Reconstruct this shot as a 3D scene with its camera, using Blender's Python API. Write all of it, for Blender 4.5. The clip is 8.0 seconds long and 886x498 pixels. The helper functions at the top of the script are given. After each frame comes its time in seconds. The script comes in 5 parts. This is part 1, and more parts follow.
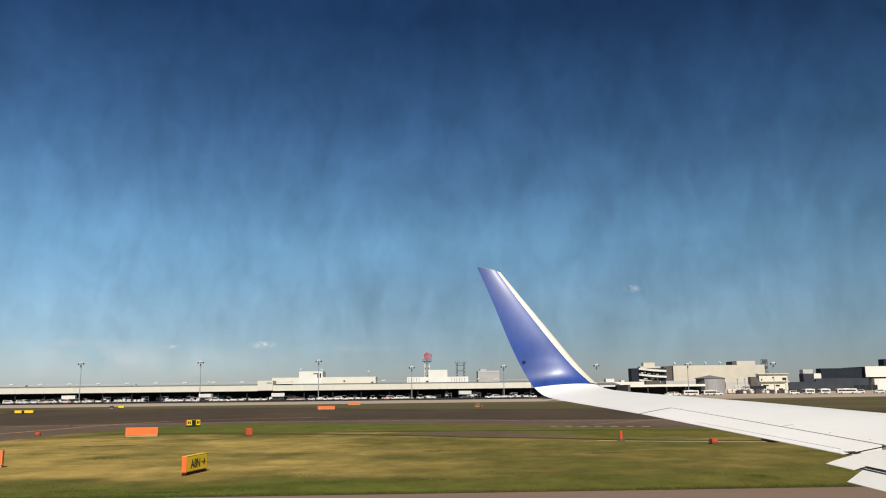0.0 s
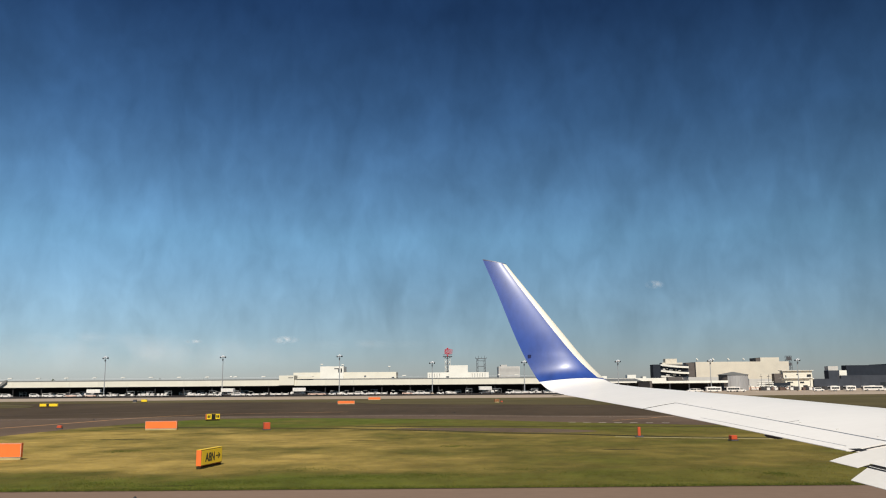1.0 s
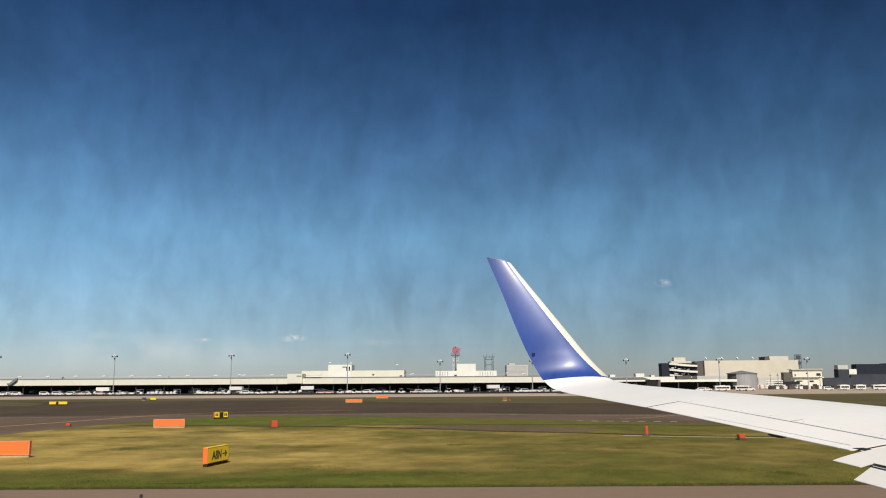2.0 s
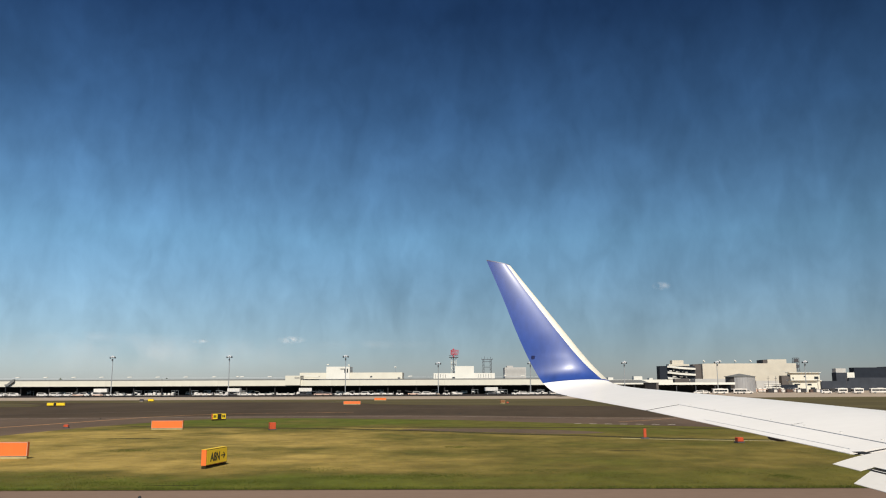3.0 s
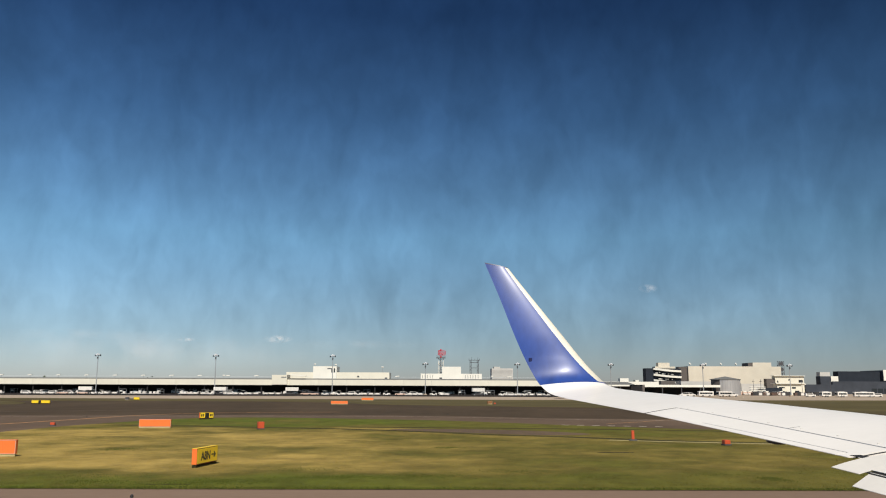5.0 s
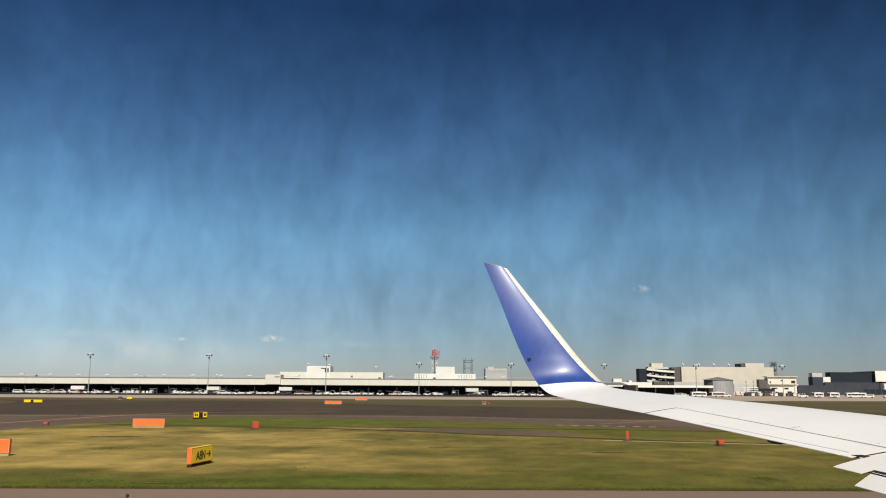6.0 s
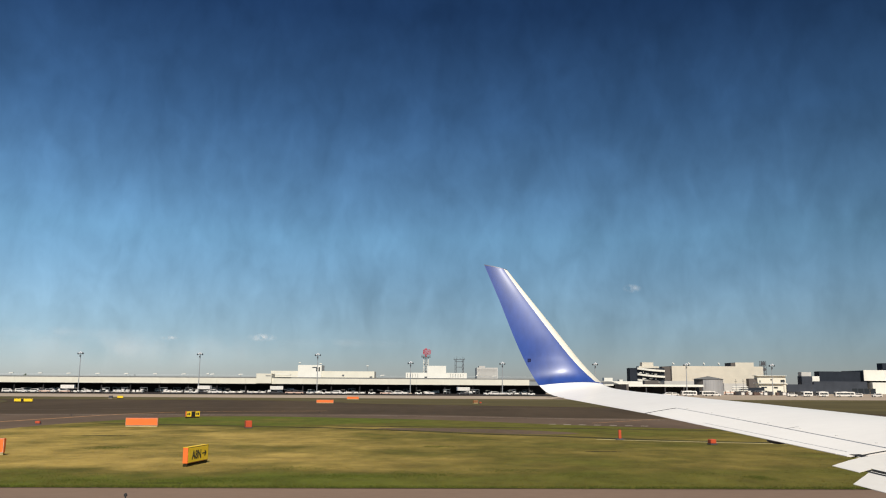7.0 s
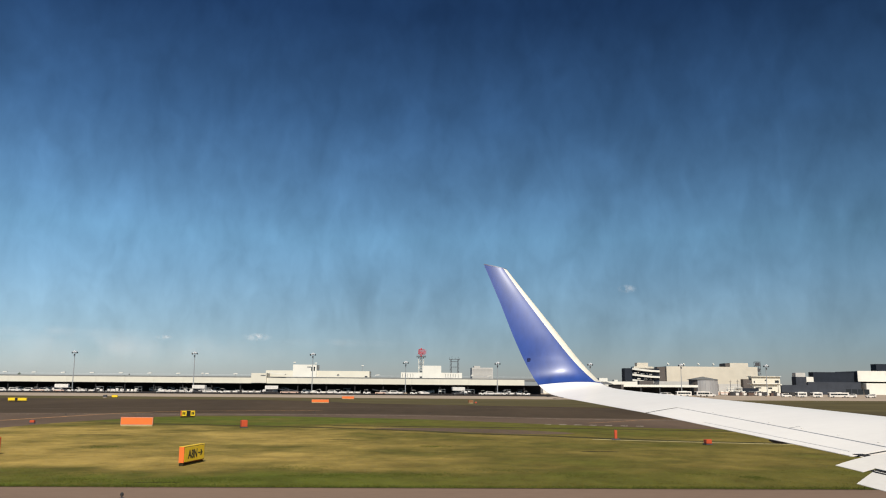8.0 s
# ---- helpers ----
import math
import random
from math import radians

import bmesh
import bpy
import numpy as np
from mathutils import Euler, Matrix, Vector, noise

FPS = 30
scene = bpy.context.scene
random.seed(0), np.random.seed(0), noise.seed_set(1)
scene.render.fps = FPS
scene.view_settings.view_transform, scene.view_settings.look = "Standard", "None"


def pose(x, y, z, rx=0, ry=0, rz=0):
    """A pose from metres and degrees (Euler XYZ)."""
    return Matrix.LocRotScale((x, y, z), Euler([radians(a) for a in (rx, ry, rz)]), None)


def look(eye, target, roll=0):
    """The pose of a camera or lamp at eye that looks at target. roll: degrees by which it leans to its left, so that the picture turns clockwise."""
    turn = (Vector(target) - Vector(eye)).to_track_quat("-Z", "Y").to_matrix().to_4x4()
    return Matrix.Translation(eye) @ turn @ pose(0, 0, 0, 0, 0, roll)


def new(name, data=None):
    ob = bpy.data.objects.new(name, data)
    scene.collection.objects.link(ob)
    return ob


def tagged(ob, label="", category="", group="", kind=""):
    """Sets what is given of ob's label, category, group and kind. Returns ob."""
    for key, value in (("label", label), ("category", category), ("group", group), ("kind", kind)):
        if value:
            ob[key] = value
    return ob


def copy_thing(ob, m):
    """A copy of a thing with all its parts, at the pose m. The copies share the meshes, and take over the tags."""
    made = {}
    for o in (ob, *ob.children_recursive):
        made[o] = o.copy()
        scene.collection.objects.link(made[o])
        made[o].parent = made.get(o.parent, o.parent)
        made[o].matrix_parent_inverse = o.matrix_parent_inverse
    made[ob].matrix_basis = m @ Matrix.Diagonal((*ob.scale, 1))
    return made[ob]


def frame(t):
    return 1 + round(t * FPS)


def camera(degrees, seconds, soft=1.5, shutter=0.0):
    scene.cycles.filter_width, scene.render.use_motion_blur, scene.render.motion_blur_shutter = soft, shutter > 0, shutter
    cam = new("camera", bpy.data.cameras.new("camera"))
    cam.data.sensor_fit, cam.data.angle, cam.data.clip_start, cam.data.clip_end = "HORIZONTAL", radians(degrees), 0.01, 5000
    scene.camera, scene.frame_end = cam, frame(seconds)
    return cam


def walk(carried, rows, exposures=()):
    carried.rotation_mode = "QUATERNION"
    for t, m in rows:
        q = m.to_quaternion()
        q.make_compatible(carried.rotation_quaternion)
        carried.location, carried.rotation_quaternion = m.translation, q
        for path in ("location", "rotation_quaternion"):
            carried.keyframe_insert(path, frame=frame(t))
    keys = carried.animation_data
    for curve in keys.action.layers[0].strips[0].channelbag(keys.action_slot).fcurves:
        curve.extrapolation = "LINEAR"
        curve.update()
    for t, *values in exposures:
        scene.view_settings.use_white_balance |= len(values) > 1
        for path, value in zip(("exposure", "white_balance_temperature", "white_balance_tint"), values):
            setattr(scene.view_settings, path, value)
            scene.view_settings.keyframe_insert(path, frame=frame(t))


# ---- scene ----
LENS = 58.0
cam = camera(LENS, 8.0, soft=1.1)
# PATH-BEGIN
PATH = [
    (0, (-0.349, -0.116, 3.863, 99.997, 0.675, -1.726)),
    (0.5, (-0.182, -0.008, 3.856, 99.880, 0.418, -1.031)),
    (1, (0.003, 0.144, 3.832, 99.697, 0.438, -0.231)),
    (1.5, (0.095, 0.197, 3.826, 99.556, 0.426, 0.303)),
    (3, (0.060, 0.172, 3.833, 99.749, 0.214, 0.201)),
    (3.5, (0.000, 0.118, 3.833, 99.777, 0.031, -0.028)),
    (4, (-0.057, 0.093, 3.855, 99.754, -0.131, -0.283)),
    (4.5, (-0.123, 0.042, 3.853, 99.778, -0.190, -0.531)),
    (6, (-0.285, -0.003, 3.842, 99.785, -0.342, -1.215)),
    (6.5, (-0.382, -0.031, 3.852, 99.814, -0.372, -1.517)),
    (7, (-0.504, -0.216, 3.866, 99.720, -0.357, -1.858)),
    (7.5, (-0.593, -0.194, 3.888, 99.600, -0.502, -2.119)),
    (8, (-0.596, -0.194, 3.854, 99.717, -0.467, -2.216)),
]
# PATH-END
walk(cam, [(t, pose(*p)) for t, p in PATH], exposures=[(0.0, 0.2), (8.0, 0.2)])

# ---- sky and sun ----
SUN_AZ, SUN_EL = 174.0, 45.0  # degrees clockwise from +y, above the horizon
world = bpy.data.worlds.new("sky")
scene.world = world
world.use_nodes = True
wn, wl = world.node_tree.nodes, world.node_tree.links
wn.clear()
sky = wn.new("ShaderNodeTexSky")
sky.sky_type = "NISHITA"
sky.sun_disc = False
sky.sun_elevation, sky.sun_rotation = radians(SUN_EL), radians(SUN_AZ)
sky.altitude, sky.air_density, sky.dust_density, sky.ozone_density = 20.0, 1.0, 0.2, 1.6
bg = wn.new("ShaderNodeBackground")
bg.inputs["Strength"].default_value = 0.07
wout = wn.new("ShaderNodeOutputWorld")
# a deep, dry autumn blue: the sky darkens upwards faster than the plain model, with haze low down and faint streaks for
# smudges on the window
wsep, grade, tint = wn.new("ShaderNodeSeparateXYZ"), wn.new("ShaderNodeValToRGB"), wn.new("ShaderNodeVectorMath")
GRADE = [(0.0, (0.525, 0.59, 0.81)), (0.10, (0.585, 0.722, 0.853)), (0.18, (0.57, 0.80, 0.90)), (0.32, (0.29, 0.47, 0.62)), (0.44, (0.129, 0.237, 0.375)), (0.7, (0.105, 0.195, 0.32))]
cr = grade.color_ramp
for p, c in GRADE[1:-1]:
    cr.elements.new(p).color = (*c, 1)
cr.elements[0].position, cr.elements[0].color = GRADE[0][0], (*GRADE[0][1], 1)
cr.elements[-1].position, cr.elements[-1].color = GRADE[-1][0], (*GRADE[-1][1], 1)
tint.operation = "MULTIPLY"
wco = wn.new("ShaderNodeTexCoord")


def sky_streaks(scale, detail, bend, low, high):
    """A factor near 1 that puts window smudges into the sky as soft upright streaks, which fade out in the haze over
    the horizon.
    """
    mp, nz, amount, fade, mixed = (wn.new(k) for k in ("ShaderNodeMapping", "ShaderNodeTexNoise", "ShaderNodeMapRange", "ShaderNodeMapRange", "ShaderNodeMix"))
    mp.inputs["Scale"].default_value, mp.inputs["Rotation"].default_value = scale, (0, radians(7), 0)
    nz.inputs["Scale"].default_value, nz.inputs["Detail"].default_value, nz.inputs["Distortion"].default_value = 1.0, detail, bend
    amount.inputs["From Min"].default_value, amount.inputs["From Max"].default_value = 0.3, 0.7
    amount.inputs["To Min"].default_value, amount.inputs["To Max"].default_value = low, high
    fade.inputs["From Min"].default_value, fade.inputs["From Max"].default_value = 0.005, 0.085
    mixed.inputs[2].default_value = 1.0
    wl.new(wco.outputs["Generated"], mp.inputs["Vector"])
    wl.new(mp.outputs[0], nz.inputs["Vector"])
    wl.new(nz.outputs[0], amount.inputs["Value"])
    wl.new(wsep.outputs["Z"], fade.inputs["Value"])
    wl.new(fade.outputs[0], mixed.inputs[0])
    wl.new(amount.outputs[0], mixed.inputs[3])
    return mixed.outputs[0]


def scaled(colour, factor):
    node = wn.new("ShaderNodeVectorMath")
    node.operation = "SCALE"
    wl.new(colour, node.inputs[0])
    wl.new(factor, node.inputs["Scale"])
    return node.outputs[0]


wl.new(wco.outputs["Generated"], wsep.inputs[0])
wl.new(wsep.outputs["Z"], grade.inputs[0])
wl.new(sky.outputs[0], tint.inputs[0])
wl.new(grade.outputs[0], tint.inputs[1])
side = wn.new("ShaderNodeMapRange")
side.inputs["From Min"].default_value, side.inputs["From Max"].default_value = -0.5, 0.5
side.inputs["To Min"].default_value, side.inputs["To Max"].default_value = 1.22, 0.80
wl.new(wsep.outputs["X"], side.inputs["Value"])
toned = scaled(tint.outputs[0], side.outputs[0])
# a window smudge put into the sky colour: dimmer low down, most so ahead
smudge, clear, low, murk = wn.new("ShaderNodeMapRange"), wn.new("ShaderNodeMapRange"), wn.new("ShaderNodeMapRange"), wn.new("ShaderNodeMix")
for node, (x0, x1), (v0, v1), source in ((smudge, (-0.38, 0.02), (1.0, 0.87), "X"), (clear, (0.12, 0.45), (1.0, 1.17), "X"), (low, (0.07, 0.21), (1.0, 0.0), "Z")):
    node.interpolation_type = "SMOOTHSTEP"
    node.inputs["From Min"].default_value, node.inputs["From Max"].default_value = x0, x1
    node.inputs["To Min"].default_value, node.inputs["To Max"].default_value = v0, v1
    wl.new(wsep.outputs[source], node.inputs["Value"])
both = wn.new("ShaderNodeMath")
both.operation = "MULTIPLY"
wl.new(smudge.outputs[0], both.inputs[0])
wl.new(clear.outputs[0], both.inputs[1])
murk.inputs[2].default_value = 1.0
wl.new(low.outputs[0], murk.inputs[0])
wl.new(both.outputs[0], murk.inputs[3])
toned = scaled(toned, murk.outputs[0])
toned = scaled(toned, sky_streaks((7.5, 7.5, 9.0), 3.0, 0.5, 0.91, 1.09))
toned = scaled(toned, sky_streaks((24.0, 24.0, 12.0), 4.0, 0.45, 0.90, 1.10))
toned = scaled(toned, sky_streaks((56.0, 56.0, 30.0), 4.0, 0.6, 0.96, 1.04))
wl.new(toned, bg.inputs[0])
wl.new(bg.outputs[0], wout.inputs[0])
sun = new("sun", bpy.data.lights.new("sun", "SUN"))
sun.data.energy, sun.data.angle, sun.data.color = 4.2, radians(0.53), (1.0, 0.94, 0.85)
az, el = radians(SUN_AZ), radians(SUN_EL)
sun.matrix_world = look((300 * math.sin(az) * math.cos(el), 300 * math.cos(az) * math.cos(el), 300 * math.sin(el)), (0, 0, 0))


# ---- materials ----
def mat(name, color, rough=0.6, metal=0.0, vary=0.15, scale=2.0, bump=0.0, fine=30.0, coat=0.0, stretch=(1, 1, 1), island=0.0, piece=0.0, spec=0.5):
    """A surface with coarse stains and fine grain in its colour and gloss, and a little relief."""
    m = bpy.data.materials.new(name)
    m.use_nodes = True
    n, l = m.node_tree.nodes, m.node_tree.links
    b = n["Principled BSDF"]
    b.inputs["Roughness"].default_value, b.inputs["Metallic"].default_value = rough, metal
    b.inputs["Coat Weight"].default_value = coat
    b.inputs["Specular IOR Level"].default_value = spec
    co = n.new("ShaderNodeTexCoord")
    mp = n.new("ShaderNodeMapping")
    mp.inputs["Scale"].default_value = stretch
    l.new(co.outputs["Object"], mp.inputs["Vector"])
    n1, n2 = n.new("ShaderNodeTexNoise"), n.new("ShaderNodeTexNoise")
    n1.inputs["Scale"].default_value, n1.inputs["Detail"].default_value = scale, 6.0
    n2.inputs["Scale"].default_value, n2.inputs["Detail"].default_value = fine, 4.0
    l.new(mp.outputs[0], n1.inputs["Vector"])
    l.new(mp.outputs[0], n2.inputs["Vector"])
    add = n.new("ShaderNodeMath")
    add.operation = "MULTIPLY_ADD"
    add.inputs[1].default_value = 0.45
    l.new(n2.outputs[0], add.inputs[0])
    l.new(n1.outputs[0], add.inputs[2])
    val = add.outputs[0]
    if island or piece:
        src = n.new("ShaderNodeNewGeometry") if island else n.new("ShaderNodeObjectInfo")
        more = n.new("ShaderNodeMath")
        more.operation = "MULTIPLY_ADD"
        more.inputs[1].default_value = island or piece
        l.new(src.outputs["Random Per Island" if island else "Random"], more.inputs[0])
        l.new(val, more.inputs[2])
        val = more.outputs[0]
    top = 1.0 + (island or piece)
    ramp = n.new("ShaderNodeMapRange")
    ramp.inputs["From Min"].default_value, ramp.inputs["From Max"].default_value = 0.35, top
    ramp.inputs["To Min"].default_value, ramp.inputs["To Max"].default_value = 1.0 - vary, 1.0 + vary
    l.new(val, ramp.inputs["Value"])
    mul = n.new("ShaderNodeVectorMath")
    mul.operation = "SCALE"
    mul.inputs[0].default_value = color[:3]
    l.new(ramp.outputs[0], mul.inputs["Scale"])
    l.new(mul.outputs[0], b.inputs["Base Color"])
    if bump:
        bp = n.new("ShaderNodeBump")
        bp.inputs["Strength"].default_value, bp.inputs["Distance"].default_value = bump, 0.02
        l.new(n2.outputs[0], bp.inputs["Height"])
        l.new(bp.outputs[0], b.inputs["Normal"])
    return m


def grass_mat(name, gain=1.0, island=0.0):
    """Mown airfield grass: green by the edges, dry and straw-coloured in the broad middle, in drawn-out patches."""
    m = bpy.data.materials.new(name)
    m.use_nodes = True
    n, l = m.node_tree.nodes, m.node_tree.links
    b = n["Principled BSDF"]
    b.inputs["Roughness"].default_value = 0.9
    b.inputs["Specular IOR Level"].default_value = 0.1
    co = n.new("ShaderNodeTexCoord")

    def noise(scale, stretch, detail=5.0, rough=0.5):
        mp, t = n.new("ShaderNodeMapping"), n.new("ShaderNodeTexNoise")
        mp.inputs["Scale"].default_value = stretch
        t.inputs["Scale"].default_value, t.inputs["Detail"].default_value, t.inputs["Roughness"].default_value = scale, detail, rough
        l.new(co.outputs["Object"], mp.inputs["Vector"])
        l.new(mp.outputs[0], t.inputs["Vector"])
        return t.outputs[0]

    def math_node(op, a, b_, c=None):
        t = n.new("ShaderNodeMath")
        t.operation = op
        for i, v in enumerate((a, b_, c)):
            if v is None:
                continue
            if isinstance(v, (int, float)):
                t.inputs[i].default_value = v
            else:
                l.new(v, t.inputs[i])
        return t.outputs[0]

    sep = n.new("ShaderNodeSeparateXYZ")
    l.new(co.outputs["Object"], sep.inputs[0])
    # dryness by distance from the island's two edges
    y = sep.outputs["Y"]
    wob = math_node("MULTIPLY_ADD", noise(0.06, (1, 0.6, 1)), 16.0, -8.0)
    yy = math_node("ADD", y, wob)
    lo = n.new("ShaderNodeMapRange")
    lo.interpolation_type = "SMOOTHSTEP"
    lo.inputs["From Min"].default_value, lo.inputs["From Max"].default_value = 32.8, 39.0
    l.new(yy, lo.inputs["Value"])
    hi = n.new("ShaderNodeMapRange")
    hi.interpolation_type = "SMOOTHSTEP"
    hi.inputs["From Min"].default_value, hi.inputs["From Max"].default_value = 92.0, 62.0
    l.new(yy, hi.inputs["Value"])
    dry = math_node("MULTIPLY", lo.outputs[0], hi.outputs[0])
    along = n.new("ShaderNodeMapRange")
    along.interpolation_type = "SMOOTHSTEP"
    along.inputs["From Min"].default_value, along.inputs["From Max"].default_value = -16.0, 10.0
    along.inputs["To Min"].default_value, along.inputs["To Max"].default_value = 1.0, 0.56
    l.new(math_node("ADD", sep.outputs["X"], wob), along.inputs["Value"])
    dry = math_node("MULTIPLY", dry, along.outputs[0])
    patch = math_node("MULTIPLY_ADD", noise(0.15, (0.62, 0.6, 1), 9.0, 0.64), 2.7, -1.3)
    dry = math_node("ADD", math_node("MULTIPLY", dry, 0.8), math_node("MULTIPLY", patch, along.outputs[0]))
    # never quite green where the island is worn
    worn = math_node("MULTIPLY_ADD", along.outputs[0], -0.68, 0.68)
    dry = math_node("MAXIMUM", dry, math_node("MULTIPLY_ADD", patch, 0.25, worn))
    if island:
        g = n.new("ShaderNodeNewGeometry")
        dry = math_node("MULTIPLY_ADD", g.outputs["Random Per Island"], island, dry)
    ramp = n.new("ShaderNodeValToRGB")
    e = ramp.color_ramp.elements
    e[0].position, e[0].color = 0.0, (0.096 * gain, 0.113 * gain, 0.015 * gain, 1)
    e[1].position, e[1].color = 1.0, (0.350 * gain, 0.250 * gain, 0.070 * gain, 1)
    mid = ramp.color_ramp.elements.new(0.45)
    mid.color = (0.126 * gain, 0.106 * gain, 0.024 * gain, 1)
    l.new(dry, ramp.inputs[0])
    grain = math_node("MULTIPLY_ADD", noise(0.9, (0.7, 0.55, 1), 9.0, 0.70), 1.25, 0.36)
    grain = math_node("MULTIPLY", grain, math_node("MULTIPLY_ADD", noise(0.42, (0.55, 0.5, 1), 6.0, 0.66), 1.05, 0.55))
    mul = n.new("ShaderNodeVectorMath")
    mul.operation = "SCALE"
    l.new(ramp.outputs[0], mul.inputs[0])
    l.new(grain, mul.inputs["Scale"])
    l.new(mul.outputs[0], b.inputs["Base Color"])
    bp = n.new("ShaderNodeBump")
    bp.inputs["Strength"].default_value, bp.inputs["Distance"].default_value = 0.6, 0.05
    l.new(noise(9.0, (1, 1, 1), 4.0), bp.inputs["Height"])
    l.new(bp.outputs[0], b.inputs["Normal"])
    return m


M_ASPHALT = mat("asphalt", (0.070, 0.049, 0.029), 0.9, vary=0.45, scale=0.06, fine=0.5, bump=0.2, stretch=(1, 0.3, 1), spec=0.12)
M_NEAR = mat("weathered asphalt", (0.215, 0.148, 0.105), 0.92, vary=0.22, scale=0.12, fine=6.0, bump=0.3, stretch=(0.3, 1, 1), spec=0.12)
M_SHOULDER = mat("shoulder asphalt", (0.120, 0.083, 0.056), 0.9, vary=0.35, scale=0.12, fine=1.2, bump=0.2, stretch=(1, 0.4, 1), spec=0.12)
M_CONCRETE = mat("apron concrete", (0.40, 0.32, 0.24), 0.85, vary=0.18, scale=0.05, fine=0.8, stretch=(0.3, 1, 1), spec=0.12)
# very dark asphalt tone that stands for shaded floor
M_BAY_SHADE = mat("asphalt in bay shade", (0.030, 0.025, 0.022), 0.9, vary=0.45, scale=0.15, fine=1.0, spec=0.1)
M_GRASS = grass_mat("grass")
M_BLADES = grass_mat("grass blades", 1.0, 0.2)
M_FARGRASS = mat("rough grass", (0.098, 0.080, 0.035), 0.95, vary=0.45, scale=0.06, fine=0.6, stretch=(0.35, 1, 1), spec=0.1)
# bare soil, and the shadow colour of the yellow signs' footings
M_SOIL_SHADE = mat("dark soil", (0.035, 0.03, 0.014), 0.95, vary=0.3, scale=1.0, fine=9, spec=0.1)
M_TRENCH = mat("damp trench soil", (0.055, 0.048, 0.018), 0.95, vary=0.6, scale=0.25, fine=1.0, spec=0.1)
M_PATH = mat("mossy concrete", (0.44, 0.37, 0.18), 0.9, vary=0.3, scale=0.3, fine=2.0, spec=0.1)
M_WEED_SHADE = mat("dark weeds and lip shade", (0.068, 0.084, 0.016), 0.9, vary=0.4, scale=1.0, island=0.5, spec=0.1)
M_LINE = mat("yellow line paint", (0.55, 0.28, 0.10), 0.8, vary=0.3, scale=0.6, fine=5)
M_FADED = mat("faded line paint", (0.13, 0.085, 0.055), 0.85, vary=0.4, scale=0.2, fine=2)
M_WHITE_LINE = mat("white line paint", (0.42, 0.37, 0.31), 0.8, vary=0.25, scale=0.6, fine=5)
M_WING = mat("white wing paint", (0.88, 0.85, 0.795), 0.42, vary=0.06, scale=0.7, fine=9.0, coat=0.1, stretch=(0.5, 1, 1))
M_FLAP = mat("cream flap paint", (0.76, 0.73, 0.67), 0.45, vary=0.07, scale=1.2, fine=12.0)
M_BLUE = mat("blue winglet paint", (0.026, 0.062, 0.25), 0.36, vary=0.30, scale=1.6, fine=9.0, coat=0.08, spec=0.2, stretch=(1.0, 1.0, 0.45))
M_BLUE.node_tree.nodes["Principled BSDF"].inputs["Coat Roughness"].default_value = 0.19
M_NAVY = mat("dark blue lamp cover", (0.008, 0.012, 0.07), 0.4, vary=0.1)
M_METAL = mat("polished leading edge", (0.64, 0.605, 0.50), 0.5, metal=0.1, vary=0.12, scale=3.0)
M_DARK = mat("dark rubber seal", (0.02, 0.02, 0.02), 0.7, vary=0.2)
M_ORANGE = mat("orange sign paint", (0.90, 0.185, 0.035), 0.5, vary=0.08, scale=2.0, fine=15)
M_RED = mat("red-orange paint", (0.52, 0.075, 0.022), 0.5, vary=0.12, scale=3.0)
M_RUST = mat("rust-brown paint", (0.27, 0.115, 0.04), 0.6, vary=0.2, scale=3.0)
M_CRIMSON = mat("crimson paint", (0.55, 0.02, 0.04), 0.5, vary=0.12, scale=3.0)
M_YELLOW = mat("yellow sign face", (0.92, 0.62, 0.02), 0.45, vary=0.07, scale=2.0, fine=15)
M_BLACK = mat("black lettering", (0.012, 0.012, 0.012), 0.5, vary=0.1)
M_CREAM = mat("cream cladding", (0.71, 0.67, 0.55), 0.7, vary=0.08, scale=0.25, fine=2.0, piece=0.25)
M_WHITE = mat("white wall", (0.75, 0.725, 0.64), 0.7, vary=0.08, scale=0.2, fine=2.0)
M_PALE = mat("pale grey cladding", (0.50, 0.48, 0.44), 0.7, vary=0.1, scale=0.3, fine=2.0)
M_LOUVRE = mat("shaded louvre", (0.33, 0.32, 0.30), 0.7, vary=0.1, scale=0.5)
M_BEIGE = mat("beige concrete wall", (0.58, 0.53, 0.43), 0.8, vary=0.10, scale=0.15, fine=1.5)
M_GREYWALL = mat("grey cladding", (0.046, 0.052, 0.064), 0.8, vary=0.25, scale=0.2, fine=1.5, spec=0.2)
M_DARKWALL = mat("dark grey cladding", (0.020, 0.025, 0.034), 0.75, vary=0.25, scale=0.3, fine=2, spec=0.2)
M_BROWNWALL = mat("brown wall", (0.10, 0.085, 0.075), 0.75, vary=0.2, scale=0.3, fine=2)
M_ROOF = mat("grey roof sheet", (0.17, 0.17, 0.16), 0.7, vary=0.2, scale=0.3, fine=2)
# near black: the shade under the open roofs is put into this colour
M_INSIDE_SHADE = mat("shed interior shade", (0.022, 0.02, 0.019), 0.85, vary=0.3, scale=0.3)
M_STEEL = mat("galvanised steel", (0.42, 0.43, 0.43), 0.5, metal=0.5, vary=0.12, scale=2.0)
M_DSTEEL = mat("dark painted steel", (0.06, 0.06, 0.065), 0.6, vary=0.2, scale=2.0)
M_TANK = mat("ribbed steel tank", (0.40, 0.39, 0.38), 0.55, metal=0.3, vary=0.14, scale=0.6, fine=4, stretch=(1, 1, 0.1))
M_GLASS = mat("dark window glass", (0.02, 0.025, 0.03), 0.12, vary=0.1)
